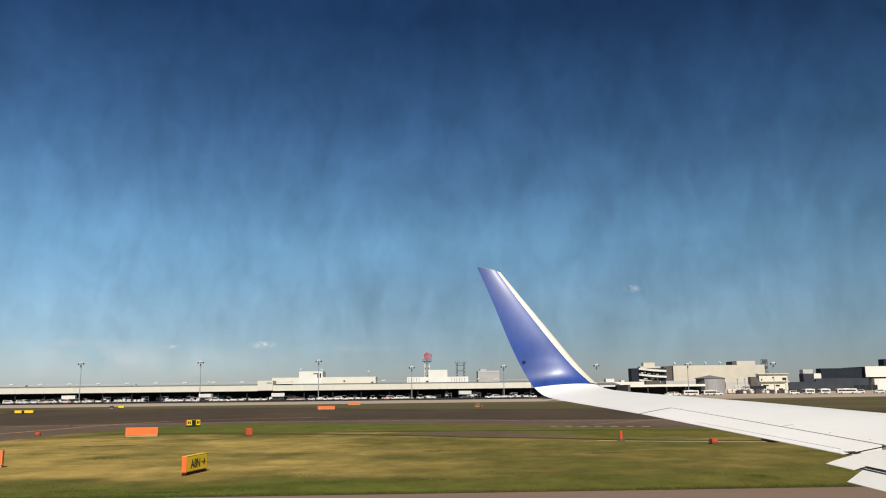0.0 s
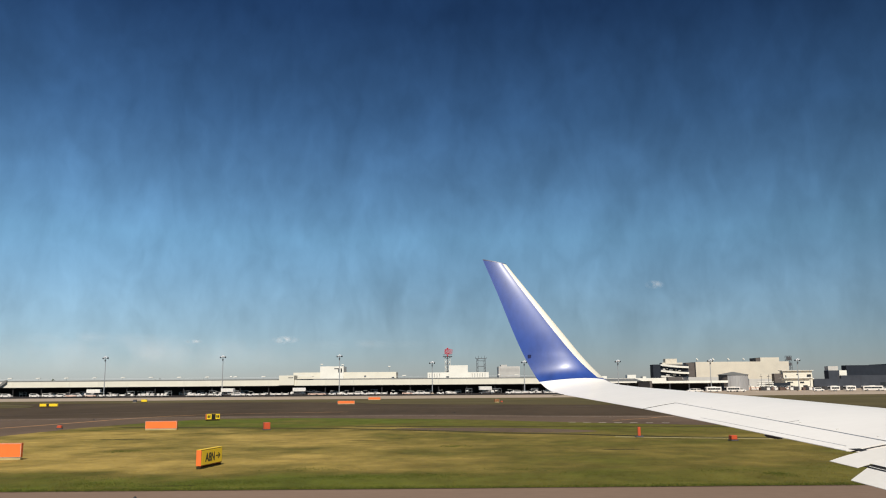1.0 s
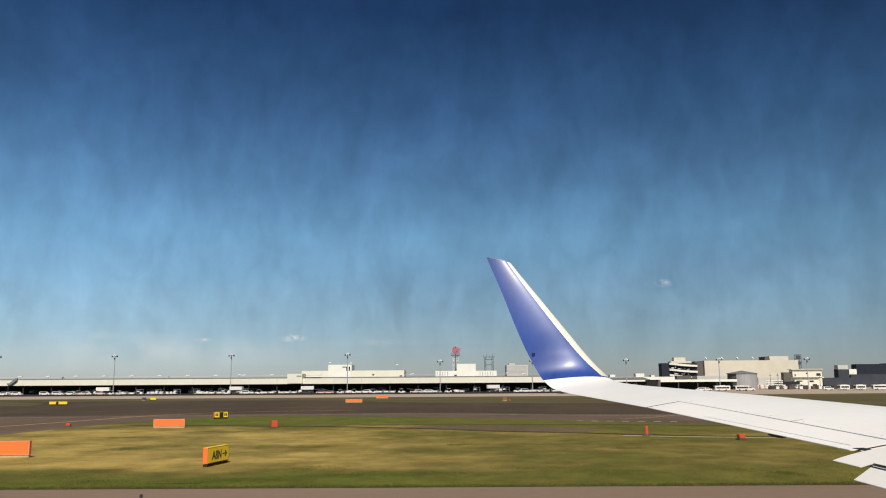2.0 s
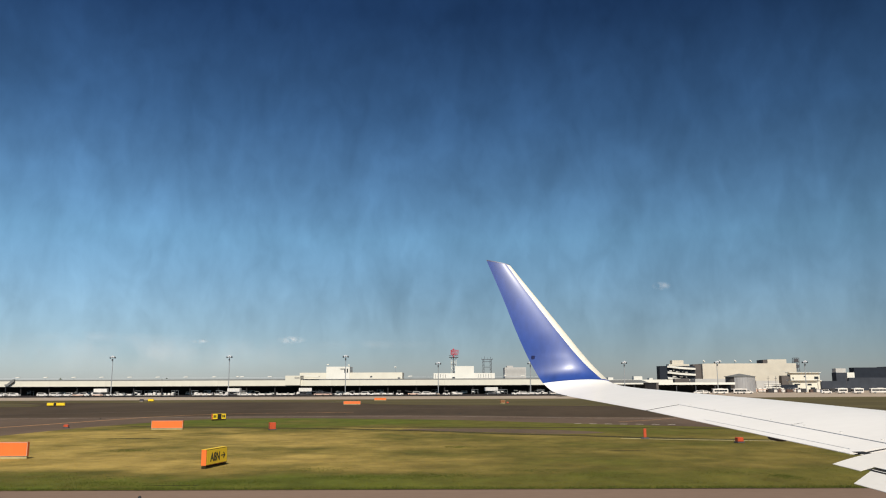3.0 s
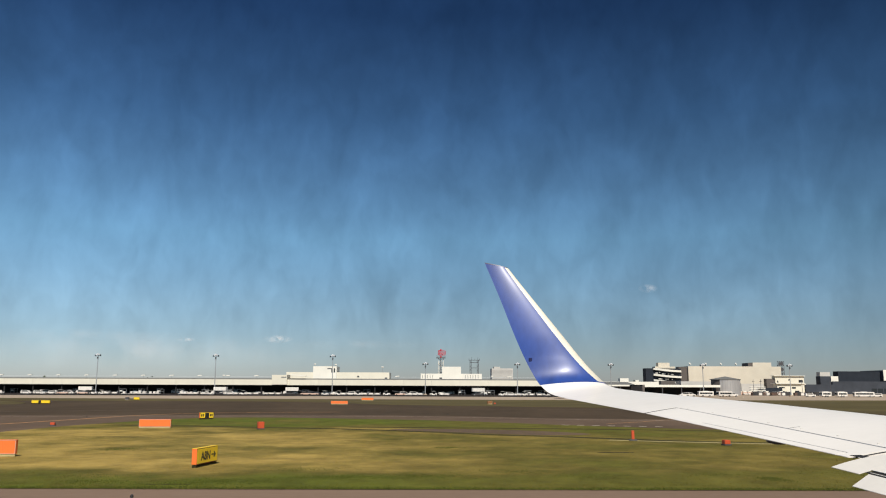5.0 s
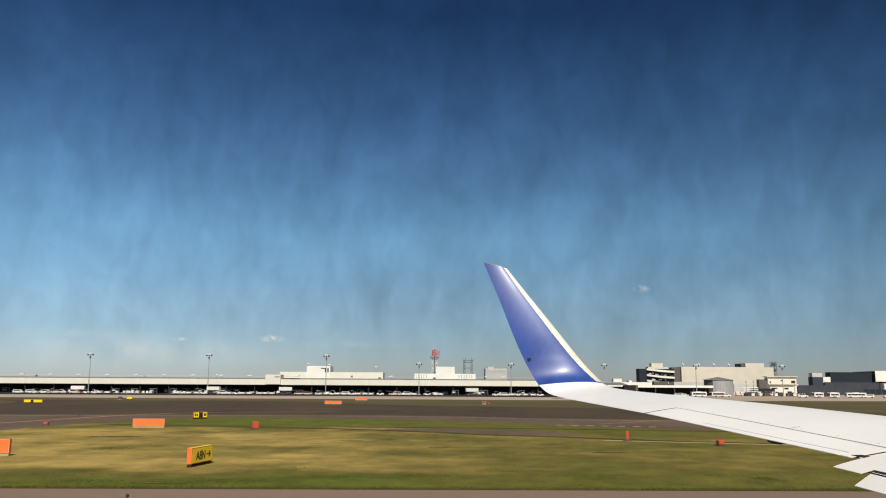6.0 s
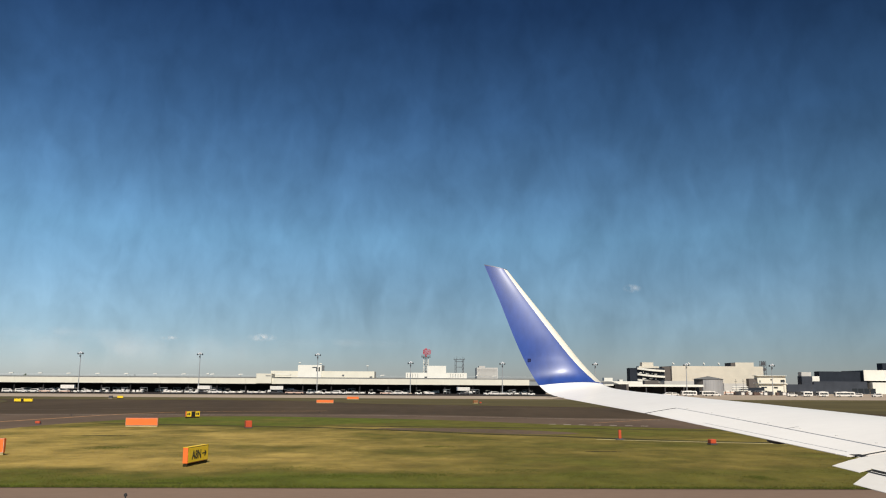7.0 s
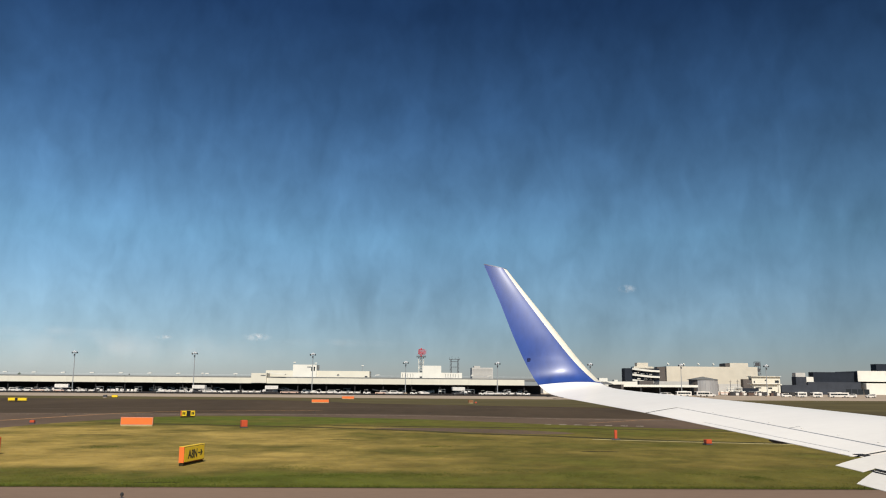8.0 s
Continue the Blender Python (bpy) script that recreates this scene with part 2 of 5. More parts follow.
M_VEH = mat("white vehicle paint", (0.72, 0.68, 0.62), 0.4, vary=0.25, scale=1.0, coat=0.2, piece=0.3)
M_VEHP = mat("faded pinkish paint", (0.66, 0.46, 0.36), 0.5, vary=0.1, scale=1.0)
M_TYRE = mat("tyre rubber", (0.02, 0.02, 0.02), 0.9, vary=0.2)
M_LAMP = mat("lamp housing", (0.70, 0.71, 0.72), 0.35, metal=0.2, vary=0.1)
M_LEAF = mat("distant foliage", (0.035, 0.05, 0.022), 0.9, vary=0.45, scale=0.2, island=0.5, spec=0.1)


# ---- mesh building ----
class Mesh:
    """Points and faces gathered into one mesh."""

    def __init__(self):
        self.v, self.f = [], []

    def add(self, pts, faces):
        k = len(self.v)
        self.v += [tuple(p) for p in pts]
        self.f += [tuple(i + k for i in q) for q in faces]
        return self

    def box(self, x0, x1, y0, y1, z0, z1, turn=None):
        pts = [Vector((x, y, z)) for z in (z0, z1) for x, y in ((x0, y0), (x1, y0), (x1, y1), (x0, y1))]
        if turn is not None:
            pts = [turn @ p for p in pts]
        return self.add(pts, [(3, 2, 1, 0), (4, 5, 6, 7), (0, 1, 5, 4), (1, 2, 6, 5), (2, 3, 7, 6), (3, 0, 4, 7)])

    def soft_box(self, x0, x1, y0, y1, z0, z1, r):
        """A box with cut corners all along its edges."""
        xs, ys, zs = (x0, x1), (y0, y1), (z0, z1)
        pts, ids = [], {}
        for i in (0, 1):
            for j in (0, 1):
                for k in (0, 1):
                    sx, sy, sz = (1 - 2 * i) * r, (1 - 2 * j) * r, (1 - 2 * k) * r
                    c = (xs[i], ys[j], zs[k])
                    for a, p in enumerate(((c[0], c[1] + sy, c[2] + sz), (c[0] + sx, c[1], c[2] + sz), (c[0] + sx, c[1] + sy, c[2]))):
                        ids[i, j, k, a] = len(pts)
                        pts.append(p)
        q = ids
        faces = []
        for s in (0, 1):
            faces.append([q[s, 0, 0, 0], q[s, 1, 0, 0], q[s, 1, 1, 0], q[s, 0, 1, 0]][:: -1 if s == 0 else 1])
            faces.append([q[0, s, 0, 1], q[1, s, 0, 1], q[1, s, 1, 1], q[0, s, 1, 1]][:: 1 if s == 0 else -1])
            faces.append([q[0, 0, s, 2], q[1, 0, s, 2], q[1, 1, s, 2], q[0, 1, s, 2]][:: -1 if s == 0 else 1])
        for s in (0, 1):
            for t in (0, 1):
                faces.append([q[s, t, 0, 0], q[s, t, 1, 0], q[s, t, 1, 1], q[s, t, 0, 1]])
                faces.append([q[s, 0, t, 0], q[s, 1, t, 0], q[s, 1, t, 2], q[s, 0, t, 2]])
                faces.append([q[0, s, t, 1], q[1, s, t, 1], q[1, s, t, 2], q[0, s, t, 2]])
                for u in (0, 1):
                    faces.append([q[s, t, u, 0], q[s, t, u, 1], q[s, t, u, 2]])
        return self.add(pts, faces)

    def tube(self, a, b, r0, r1=None, n=10):
        a, b, r1 = Vector(a), Vector(b), r0 if r1 is None else r1
        d = (b - a).normalized()
        s = d.orthogonal().normalized()
        u = d.cross(s)
        pts = [c + (s * math.cos(k * math.tau / n) + u * math.sin(k * math.tau / n)) * r for c, r in ((a, r0), (b, r1)) for k in range(n)]
        faces = [(k, (k + 1) % n, n + (k + 1) % n, n + k) for k in range(n)]
        return self.add(pts, faces + [tuple(range(n))[::-1], tuple(range(n, 2 * n))])

    def prism(self, outline, y0, y1):
        """An outline of (x, z) drawn out from y0 to y1."""
        n = len(outline)
        pts = [(x, y, z) for y in (y0, y1) for x, z in outline]
        return self.add(pts, [(k, (k + 1) % n, n + (k + 1) % n, n + k) for k in range(n)] + [tuple(range(n))[::-1], tuple(range(n, 2 * n))])

    def slab(self, outline, z0, z1):
        """An outline of (x, y) drawn up from z0 to z1."""
        n = len(outline)
        pts = [(x, y, z) for z in (z0, z1) for x, y in outline]
        return self.add(pts, [(k, (k + 1) % n, n + (k + 1) % n, n + k) for k in range(n)] + [tuple(range(n))[::-1], tuple(range(n, 2 * n))])

    def data(self, name, material, smooth=None):
        me = bpy.data.meshes.new(name)
        me.from_pydata(self.v, [], self.f)
        bm = bmesh.new()
        bm.from_mesh(me)
        if len(self.f) < 20000:
            bmesh.ops.recalc_face_normals(bm, faces=bm.faces)
        bm.to_mesh(me)
        bm.free()
        me.materials.append(material)
        if smooth is not None:
            me.polygons.foreach_set("use_smooth", [True] * len(me.polygons))
            me.set_sharp_from_angle(angle=radians(smooth))
        return me


def part(name, mesh, material, parent, label="", smooth=None):
    """One mesh object under a thing or a part; mesh is a Mesh, or mesh data to share."""
    me = mesh if isinstance(mesh, bpy.types.Mesh) else mesh.data(name, material, smooth)
    ob = new(name, me)
    ob.parent = parent
    return tagged(ob, label=label)


def thing(name, label, category, m=None, group="", kind=""):
    ob = new(name)
    ob.empty_display_size = 0.5
    ob.matrix_basis = m if m is not None else Matrix()
    return tagged(ob, label, category, group, kind)


def piece(name, mesh, material, label, category, kind="structure", smooth=None):
    return tagged(new(name, mesh.data(name, material, smooth)), label, category, kind=kind)


# ---- ground ----
piece("ground", Mesh().box(-4000, 4000, -1500, 4600, -1.0, -0.06), M_FARGRASS, "flat airfield ground of rough dry grass", "ground")
piece("taxiway", Mesh().box(-900, 900, 31.3, 260, -0.9, 0.0), M_ASPHALT, "broad dark asphalt taxiway beside the grass island", "taxiway")
piece("taxiway_near", Mesh().box(-900, 900, -300, 31.3, -0.9, 0.002), M_NEAR, "worn brownish asphalt taxiway along the grass edge", "taxiway")
piece("apron", Mesh().box(-900, 900, 238, 640, -0.9, 0.03), M_CONCRETE, "pale concrete apron before the terminal", "apron")
# added dark strip: paints the terminal's shade onto the floor and just before it
piece("bay_floor_shade", Mesh().box(-430, 66, 318, 417, -0.3, 0.034), M_BAY_SHADE, "dark floor strip standing for the shade along the terminal front", "road")


def rounded(points, steps=8):
    """A closed smooth outline through the points."""
    out, n = [], len(points)
    for i in range(n):
        p0, p1, p2, p3 = (Vector(points[(i + k) % n]) for k in (-1, 0, 1, 2))
        for s in range(steps):
            t = s / steps
            out.append(0.5 * ((2 * p1) + (p2 - p0) * t + (2 * p0 - 5 * p1 + 4 * p2 - p3) * t * t + (3 * p1 - p0 - 3 * p2 + p3) * t ** 3))
    return out


def smooth_line(points, steps=8):
    out = []
    for i in range(len(points) - 1):
        p0, p1, p2, p3 = (Vector(points[min(max(i + k, 0), len(points) - 1)]) for k in (-1, 0, 1, 2))
        for s in range(steps):
            t = s / steps
            out.append(0.5 * ((2 * p1) + (p2 - p0) * t + (2 * p0 - 5 * p1 + 4 * p2 - p3) * t * t + (3 * p1 - p0 - 3 * p2 + p3) * t ** 3))
    return out + [Vector(points[-1])]


ISLAND_END = [(-17.1, 31.6), (-23.1, 32.2), (-28.6, 34.5), (-33.1, 40), (-35.4, 50), (-35.7, 62), (-35.4, 70), (-34.4, 80), (-31.1, 92), (-27.1, 99), (-19.1, 100), (-7.1, 96.5), (2.9, 92), (14.9, 82), (24.9, 75.5)]
outline = [Vector((400, 31.4)), Vector((60, 31.5))] + smooth_line(ISLAND_END) + [Vector((60, 73)), Vector((400, 70))]
rng = random.Random(4)
edge = []
for a, b in zip(outline, outline[1:] + outline[:1]):
    k = max(1, min(160, int((b - a).length / 0.5)))
    for s in range(k):
        edge.append(a.lerp(b, s / k) + Vector((rng.uniform(-0.05, 0.05), rng.uniform(-0.10, 0.10))))
piece("grass_island", Mesh().slab([tuple(p) for p in edge], -0.5, 0.05), M_GRASS, "mown grass island, green edged and straw-brown within", "grass")
# shoulder between island and taxiway
sh = smooth_line([(-117.1, 104), (-57.1, 106), (-27.1, 110), (-2.1, 110), (17.9, 102), (42.9, 98)]) + [Vector((400, 96)), Vector((400, 60)), Vector((-20, 58)), Vector((-140, 46)), Vector((-140, 103))]
piece("shoulder", Mesh().slab([tuple(p) for p in sh], -0.4, 0.006), M_SHOULDER, "paler brownish asphalt shoulder round the island", "shoulder")
far = smooth_line([(-597.1, 196), (-137.1, 205), (-57.1, 208), (-29.1, 200), (-13.1, 178), (2.9, 168), (32.9, 155), (67.9, 122), (92.9, 112)]) + [Vector((600, 105)), Vector((600, 330)), Vector((40, 246)), Vector((-600, 239))]
piece("grass_verge", Mesh().slab([tuple(p) for p in far], -0.4, 0.05), M_FARGRASS, "thin brownish grass verge before the apron", "grass")

tongue = smooth_line([(-240, 236), (-235, 190), (-170, 172), (-115, 164), (-88, 165), (-86, 172), (-98, 192), (-130, 220), (-165, 234)])
piece("grass_tongue", Mesh().slab([tuple(p) for p in tongue], -0.4, 0.045), M_FARGRASS, "thin tongue of brownish grass by the far sign", "grass")


def ribbon(line, width, z):
    me = Mesh()
    pts = []
    for i, p in enumerate(line):
        d = (line[min(i + 1, len(line) - 1)] - line[max(i - 1, 0)]).normalized()
        s = Vector((-d.y, d.x)) * width / 2
        pts += [(p.x + s.x, p.y + s.y, z), (p.x - s.x, p.y - s.y, z)]
    return me.add(pts, [(2 * i, 2 * i + 1, 2 * i + 3, 2 * i + 2) for i in range(len(line) - 1)])


piece("taxi_line", ribbon(smooth_line([(-53, 33), (-51.5, 50), (-48, 66), (-43.5, 80.8), (-41.2, 92), (-38, 108), (-31, 118), (-14, 124)]), 0.45, 0.012), M_LINE, "worn orange-yellow taxi line curving on the asphalt", "line marking")
piece("taxi_line_far", ribbon(smooth_line([(-140, 106), (-95, 112), (-60, 122), (-35, 138), (0, 143), (90, 143)]), 0.5, 0.012), M_FADED, "faded taxi line across the far asphalt", "line marking")
piece("edge_line", ribbon(smooth_line([(-57.1, 101.5), (-27.1, 105.5), (-2.1, 106), (22.9, 97), (60, 94)]), 0.25, 0.016), M_WHITE_LINE, "thin pale edge line on the shoulder", "line marking")
piece("lead_line", ribbon(smooth_line([(18.5, 87.5), (23, 92), (28, 98), (36, 104)]), 0.22, 0.013), M_LINE, "worn orange lead line on the shoulder", "line marking")
dash = Mesh().box(-0.36, 0.36, -0.2, 0.2, 0, 0.012).data("dash", M_WHITE_LINE)
dashes = thing("dash_marking", "row of short white dashes painted on the shoulder", "line marking", pose(13.6, 84.2, 0.008, 0, 0, -18), kind="structure")
for i in range(7):
    part("dash", dash, None, dashes).location = (1.55 * i, 0, 0)
piece("paved_path", ribbon(smooth_line([(12.8, 59.9), (15.2, 58.9), (18, 57.9), (24, 56.1), (34, 53.6), (60, 50)]), 0.62, 0.057), M_PATH, "narrow pale concrete strip through the grass", "path")
piece("drain_trench", ribbon(smooth_line([(-31, 80), (-25.5, 79), (-9.6, 74.4), (-0.2, 69.6), (4, 66.4), (9.3, 63.9), (16.6, 59.6), (24, 56.9), (45, 53)]), 1.5, 0.056), M_TRENCH, "narrow dark drainage trench through the grass", "trench")
piece("drain_trench_side", ribbon(smooth_line([(-8, 77.5), (-0.2, 76.7), (8.5, 76), (20, 74), (40, 69)]), 1.3, 0.0565), M_TRENCH, "shallow dark side trench through the grass", "trench")
worn = rounded([Vector(p) for p in ((-4, 73.6), (2, 74.6), (8, 72.6), (13, 67.6), (9, 65.6), (3, 68.6))])
piece("worn_patch", Mesh().slab([tuple(p) for p in worn], 0.0, 0.0545), M_SHOULDER, "worn bare strip between two trenches", "soil")
for i, (x, y, w, d) in enumerate([(-23.4, 61.6, 4.4, 0.45), (10.7, 48.5, 2.6, 0.35), (-10.6, 32.5, 2.4, 0.15), (-5.6, 58, 2.2, 0.2)]):
    ring = [(x + w / 2 * math.cos(a / 18 * math.tau) * rng.uniform(0.8, 1.1), y + d * math.sin(a / 18 * math.tau) * rng.uniform(0.6, 1.2)) for a in range(18)]
    piece("bare_patch", Mesh().slab(ring, 0.0, 0.054), M_SOIL_SHADE, "small bare dark soil patch in the grass", "soil")


def inside(x, y):
    """Whether a place lies on the island."""
    hit, n = False, len(outline)
    for i in range(n):
        a, b = outline[i], outline[(i + 1) % n]
        if (a.y > y) != (b.y > y) and x < (b.x - a.x) * (y - a.y) / (b.y - a.y) + a.x:
            hit = not hit
    return hit


def tufts(count, x0, x1, y0, y1, h0, h1, blades, seed, spread=0.06, test=None):
    r, me = random.Random(seed), Mesh()
    made = 0
    while made < count:
        # denser close by
        y = y0 + (y1 - y0) * r.random() ** 1.6
        x = r.uniform(x0, x1) * (0.55 + 0.45 * y / y1)
        if test and not test(x, y):
            continue
        made += 1
        h = r.uniform(h0, h1)
        pts = []
        k0 = len(me.v)
        for b in range(blades):
            a = r.random() * math.tau
            bx, by = x + r.uniform(-spread, spread), y + r.uniform(-spread, spread)
            w = h * 0.22
            pts += [(bx - w * math.cos(a), by - w * math.sin(a), 0.03), (bx + w * math.cos(a), by + w * math.sin(a), 0.03),
                    (bx + h * r.uniform(-0.5, 0.5), by + h * r.uniform(-0.5, 0.5), 0.05 + h)]
        me.v += pts
        me.f += [(k0 + 3 * b, k0 + 3 * b + 1, k0 + 3 * b + 2) for b in range(blades)]
    return me


tagged(new("grass_blades", tufts(42000, -48, 48, 31.6, 80, 0.02, 0.06, 3, 7, test=inside).data("grass_blades", M_BLADES)), "short mown grass blades, part green and part dry", "grass", kind="stuff")
# the fringe's dark colour paints the thin shadow at the grass lip
tagged(new("grass_fringe", tufts(9000, -46, 46, 31.25, 31.8, 0.015, 0.055, 3, 9, test=lambda x, y: x > -19).data("grass_fringe", M_WEED_SHADE)), "ragged grass fringe, dark for the lip's shadow along the asphalt edge", "grass", kind="stuff")
weeds = Mesh()
rw = random.Random(21)
for cx, cy, n, sx in [(-10.7, 32.6, 200, 1.1), (-8.6, 33.4, 220, 1.0), (-3.6, 35.0, 260, 1.1), (-0.1, 35.5, 220, 0.9), (-13.6, 33.0, 160, 0.7), (-19.1, 50, 120, 0.6), (0.9, 52, 120, 0.5), (6.9, 35.8, 70, 0.8), (14.2, 34.8, 160, 0.3), (12.4, 36.5, 70, 0.7), (-15.1, 35, 70, 0.9), (21.9, 33.5, 50, 1.6), (3.7, 37.4, 90, 0.9), (-6.1, 38.3, 90, 1.0)]:
    sub = tufts(3 * n, -1, 1, 0, 1, 0.018, 0.05, 3, rw.randrange(9999), 0.10)
    k = len(weeds.v)
    for q in range(0, len(sub.v), 9):
        ox, oy = cx + rw.gauss(0, sx * 1.1), cy + rw.gauss(0, 0.55)
        bx, by = sub.v[q][0], sub.v[q][1]
        for p in sub.v[q:q + 9]:
            weeds.v.append((ox + (p[0] - bx) * 1.4, oy + (p[1] - by) * 1.4, p[2]))
    weeds.f += [tuple(i + k for i in t) for t in sub.f]
tagged(new("weeds", weeds.data("weeds", M_WEED_SHADE)), "dark green weed clumps in the mown grass", "weeds", kind="stuff")


# ---- the aircraft's wing ----
# stations: leading edge, trailing edge, surface normal, thickness ratio
STATIONS = [
    ((10.65, 2.0, 2.73), (6.24, 2.0, 2.58), (0, -0.09, 1), 0.125),
    ((7.27, 8.5, 3.21), (4.29, 8.5, 3.14), (0, -0.09, 1), 0.112),
    ((5.25, 12.4, 3.53), (3.12, 12.4, 3.47), (0, -0.09, 1), 0.105),
    ((3.84, 15.1, 3.73), (2.31, 15.1, 3.655), (0, -0.10, 1), 0.10),
    ((3.50, 15.75, 3.80), (2.12, 15.75, 3.73), (0, -0.22, 1), 0.10),
    ((3.33, 16.08, 3.88), (1.99, 16.08, 3.86), (0, -0.55, 0.85), 0.10),
    ((3.18, 16.28, 4.03), (1.88, 16.28, 4.04), (0, -0.84, 0.54), 0.095),
    ((2.865, 16.43, 4.40), (1.705, 16.43, 4.40), (0, -0.96, 0.28), 0.10),
    ((2.395, 16.585, 5.031), (1.489, 16.56, 4.929), (0, -0.97, 0.25), 0.08),
    ((1.772, 16.81, 5.868), (1.221, 16.76, 5.682), (0, -0.95, 0.31), 0.07),
    ((1.405, 16.965, 6.378), (0.909, 17, 6.496), (0, -0.94, 0.34), 0.07),
]
BLUE_FROM = 5.25


def station(s):
    i = min(int(s), len(STATIONS) - 2)
    t = s - i
    rows = [STATIONS[min(max(i + k, 0), len(STATIONS) - 1)] for k in (-1, 0, 1, 2)]
    if i < 3:
        mix = lambda a: Vector(rows[1][a]).lerp(Vector(rows[2][a]), t)
    else:
        def mix(a):
            p0, p1, p2, p3 = (Vector(r[a]) for r in rows)
            if i == 3:
                p0 = 2 * p1 - p2
            return 0.5 * ((2 * p1) + (p2 - p0) * t + (2 * p0 - 5 * p1 + 4 * p2 - p3) * t * t + (3 * p1 - p0 - 3 * p2 + p3) * t ** 3)
    return mix(0), mix(1), mix(2).normalized(), rows[1][3] * (1 - t) + rows[2][3] * t


def foil(s, c, side):
    """A point of the skin at station s and chord fraction c; side 1 upper, -1 lower."""
    le, te, n, th = station(s)
    ch = (te - le).length
    yt = th * 5 * (0.2969 * math.sqrt(max(c, 0)) - 0.126 * c - 0.3516 * c * c + 0.2843 * c ** 3 - 0.1015 * c ** 4)
    cam_ = 0.012 * 4 * c * (1 - c)
    return le + (te - le) * c + n * ch * (cam_ + side * max(yt, 0.0012))


def loft(s0, s1, c0, c1, ns, nc=14):
    """The skin between two stations and two chord fractions, either of which may change along the span."""
    me, rings = Mesh(), []
    for k in range(ns + 1):
        s = s0 + (s1 - s0) * k / ns
        a, b = (c(s) if callable(c) else c for c in (c0, c1))
        cs = [a + (b - a) * (0.5 - 0.5 * math.cos(math.pi * i / nc)) for i in range(nc + 1)]
        ring = [foil(s, c, 1) for c in cs] + [foil(s, c, -1) for c in (cs[::-1][:-1] if c0 == 0 else cs[::-1])]
        rings.append(ring)
    n = len(rings[0])
    pts = [p for r in rings for p in r]
    faces = [(a * n + k, a * n + (k + 1) % n, (a + 1) * n + (k + 1) % n, (a + 1) * n + k) for a in range(ns) for k in range(n)]
    return me.add(pts, faces + [tuple(range(n))[::-1], tuple(range(ns * n, ns * n + n))])


HUB = pose(2, 14, 4)
wing = thing("aircraft_wing", "white airliner wing with an upswept blue winglet", "aircraft wing", pose(-0.016, -0.027, -0.011) @ HUB @ pose(0, 0, 0, 0, 0, -0.705) @ HUB.inverted())
AIL0, AIL1, GAP, TAB = 1.03, 2.03, 0.009, 0.962


def hinge(s):
    """The chord fraction of the aileron's hinge, which runs aft towards the root."""
    return 0.765 + 0.075 * (AIL1 - max(s, AIL0))


TAB0, TAB1 = AIL0 + 0.04, AIL1 - 0.34
part("wing_skin", loft(0, AIL1, 0, hinge, 24), M_WING, wing, "white painted upper wing skin", smooth=40)
part("wing_skin", loft(AIL1 + 0.002, 3.5, 0, 1, 20, 18), M_WING, wing, "white outer wing skin", smooth=40)
part("wing_skin", loft(3.5, BLUE_FROM, 0.05, 1, 26, 18), M_WING, wing, "white skin of the upswept wing end", smooth=40)
part("leading_edge", loft(3.5, BLUE_FROM, 0, 0.05, 26, 6), M_STEEL, wing, "grey bare metal leading edge", smooth=40)
part("aileron", loft(AIL0, AIL1 - 0.020, lambda s: hinge(s) + GAP, TAB - 0.004, 14, 6), M_WING, wing, "white aileron behind a dark hinge gap", smooth=40)
part("aileron_tab", loft(TAB0, TAB1, TAB, 1, 10, 5), M_WING, wing, smooth=40)
part("aileron_edge", loft(TAB1 + 0.004, AIL1 - 0.020, TAB - 0.004, 1, 6, 5), M_WING, wing, smooth=40)
part("aileron_edge", loft(AIL0, TAB0 - 0.004, TAB - 0.004, 1, 4, 5), M_WING, wing, smooth=40)
seal = Mesh()
for s0, s1, line, sink in ((AIL0, AIL1, lambda s: hinge(s) + GAP / 2, 0.010), (TAB0, TAB1, lambda s: TAB - 0.002, 0.006)):
    pts = []
    for k in range(21):
        s = s0 + (s1 - s0) * k / 20
        d = Vector((0, 0, sink))
        pts += [foil(s, line(s) - 0.008, 1) - d, foil(s, line(s) + 0.008, 1) - d]
    seal.add(pts, [(2 * i, 2 * i + 1, 2 * i + 3, 2 * i + 2) for i in range(20)])
for s, inner, half in ((AIL1 - 0.009, hinge(AIL1), 0.012), (AIL0 - 0.015, hinge(AIL0), 0.005), (1.42, hinge(1.42) - 0.055, 0.0015)):
    pts = []
    for k in range(13):
        c = inner + ((1.0 if half > 0.004 else inner + 0.055) - inner) * k / 12
        d = Vector((0, 0, 0.004 if half > 0.004 else -0.001))
        pts += [foil(s - half, c, 1) - d, foil(s + half, c, 1) - d]
    seal.add(pts, [(2 * i, 2 * i + 1, 2 * i + 3, 2 * i + 2) for i in range(12)])
part("hinge_seal", seal, M_DARK, wing, "dark seal in the hinge gap")
for i in range(7):
    s = AIL0 + 0.07 + 0.145 * i
    p = foil(s, hinge(s) - 0.03, 1)
    part("hinge_fitting", Mesh().soft_box(p.x - 0.016, p.x + 0.016, p.y - 0.014, p.y + 0.014, p.z - 0.007, p.z + 0.0015, 0.001), M_PALE, wing, "small pale hinge fitting")
def bright_edge(s):
    """The chord fraction taken up by the bare leading edge, which widens towards the tip."""
    return 0.115 + 0.045 * min(max((s - 6.0) / 2.0, 0), 1)


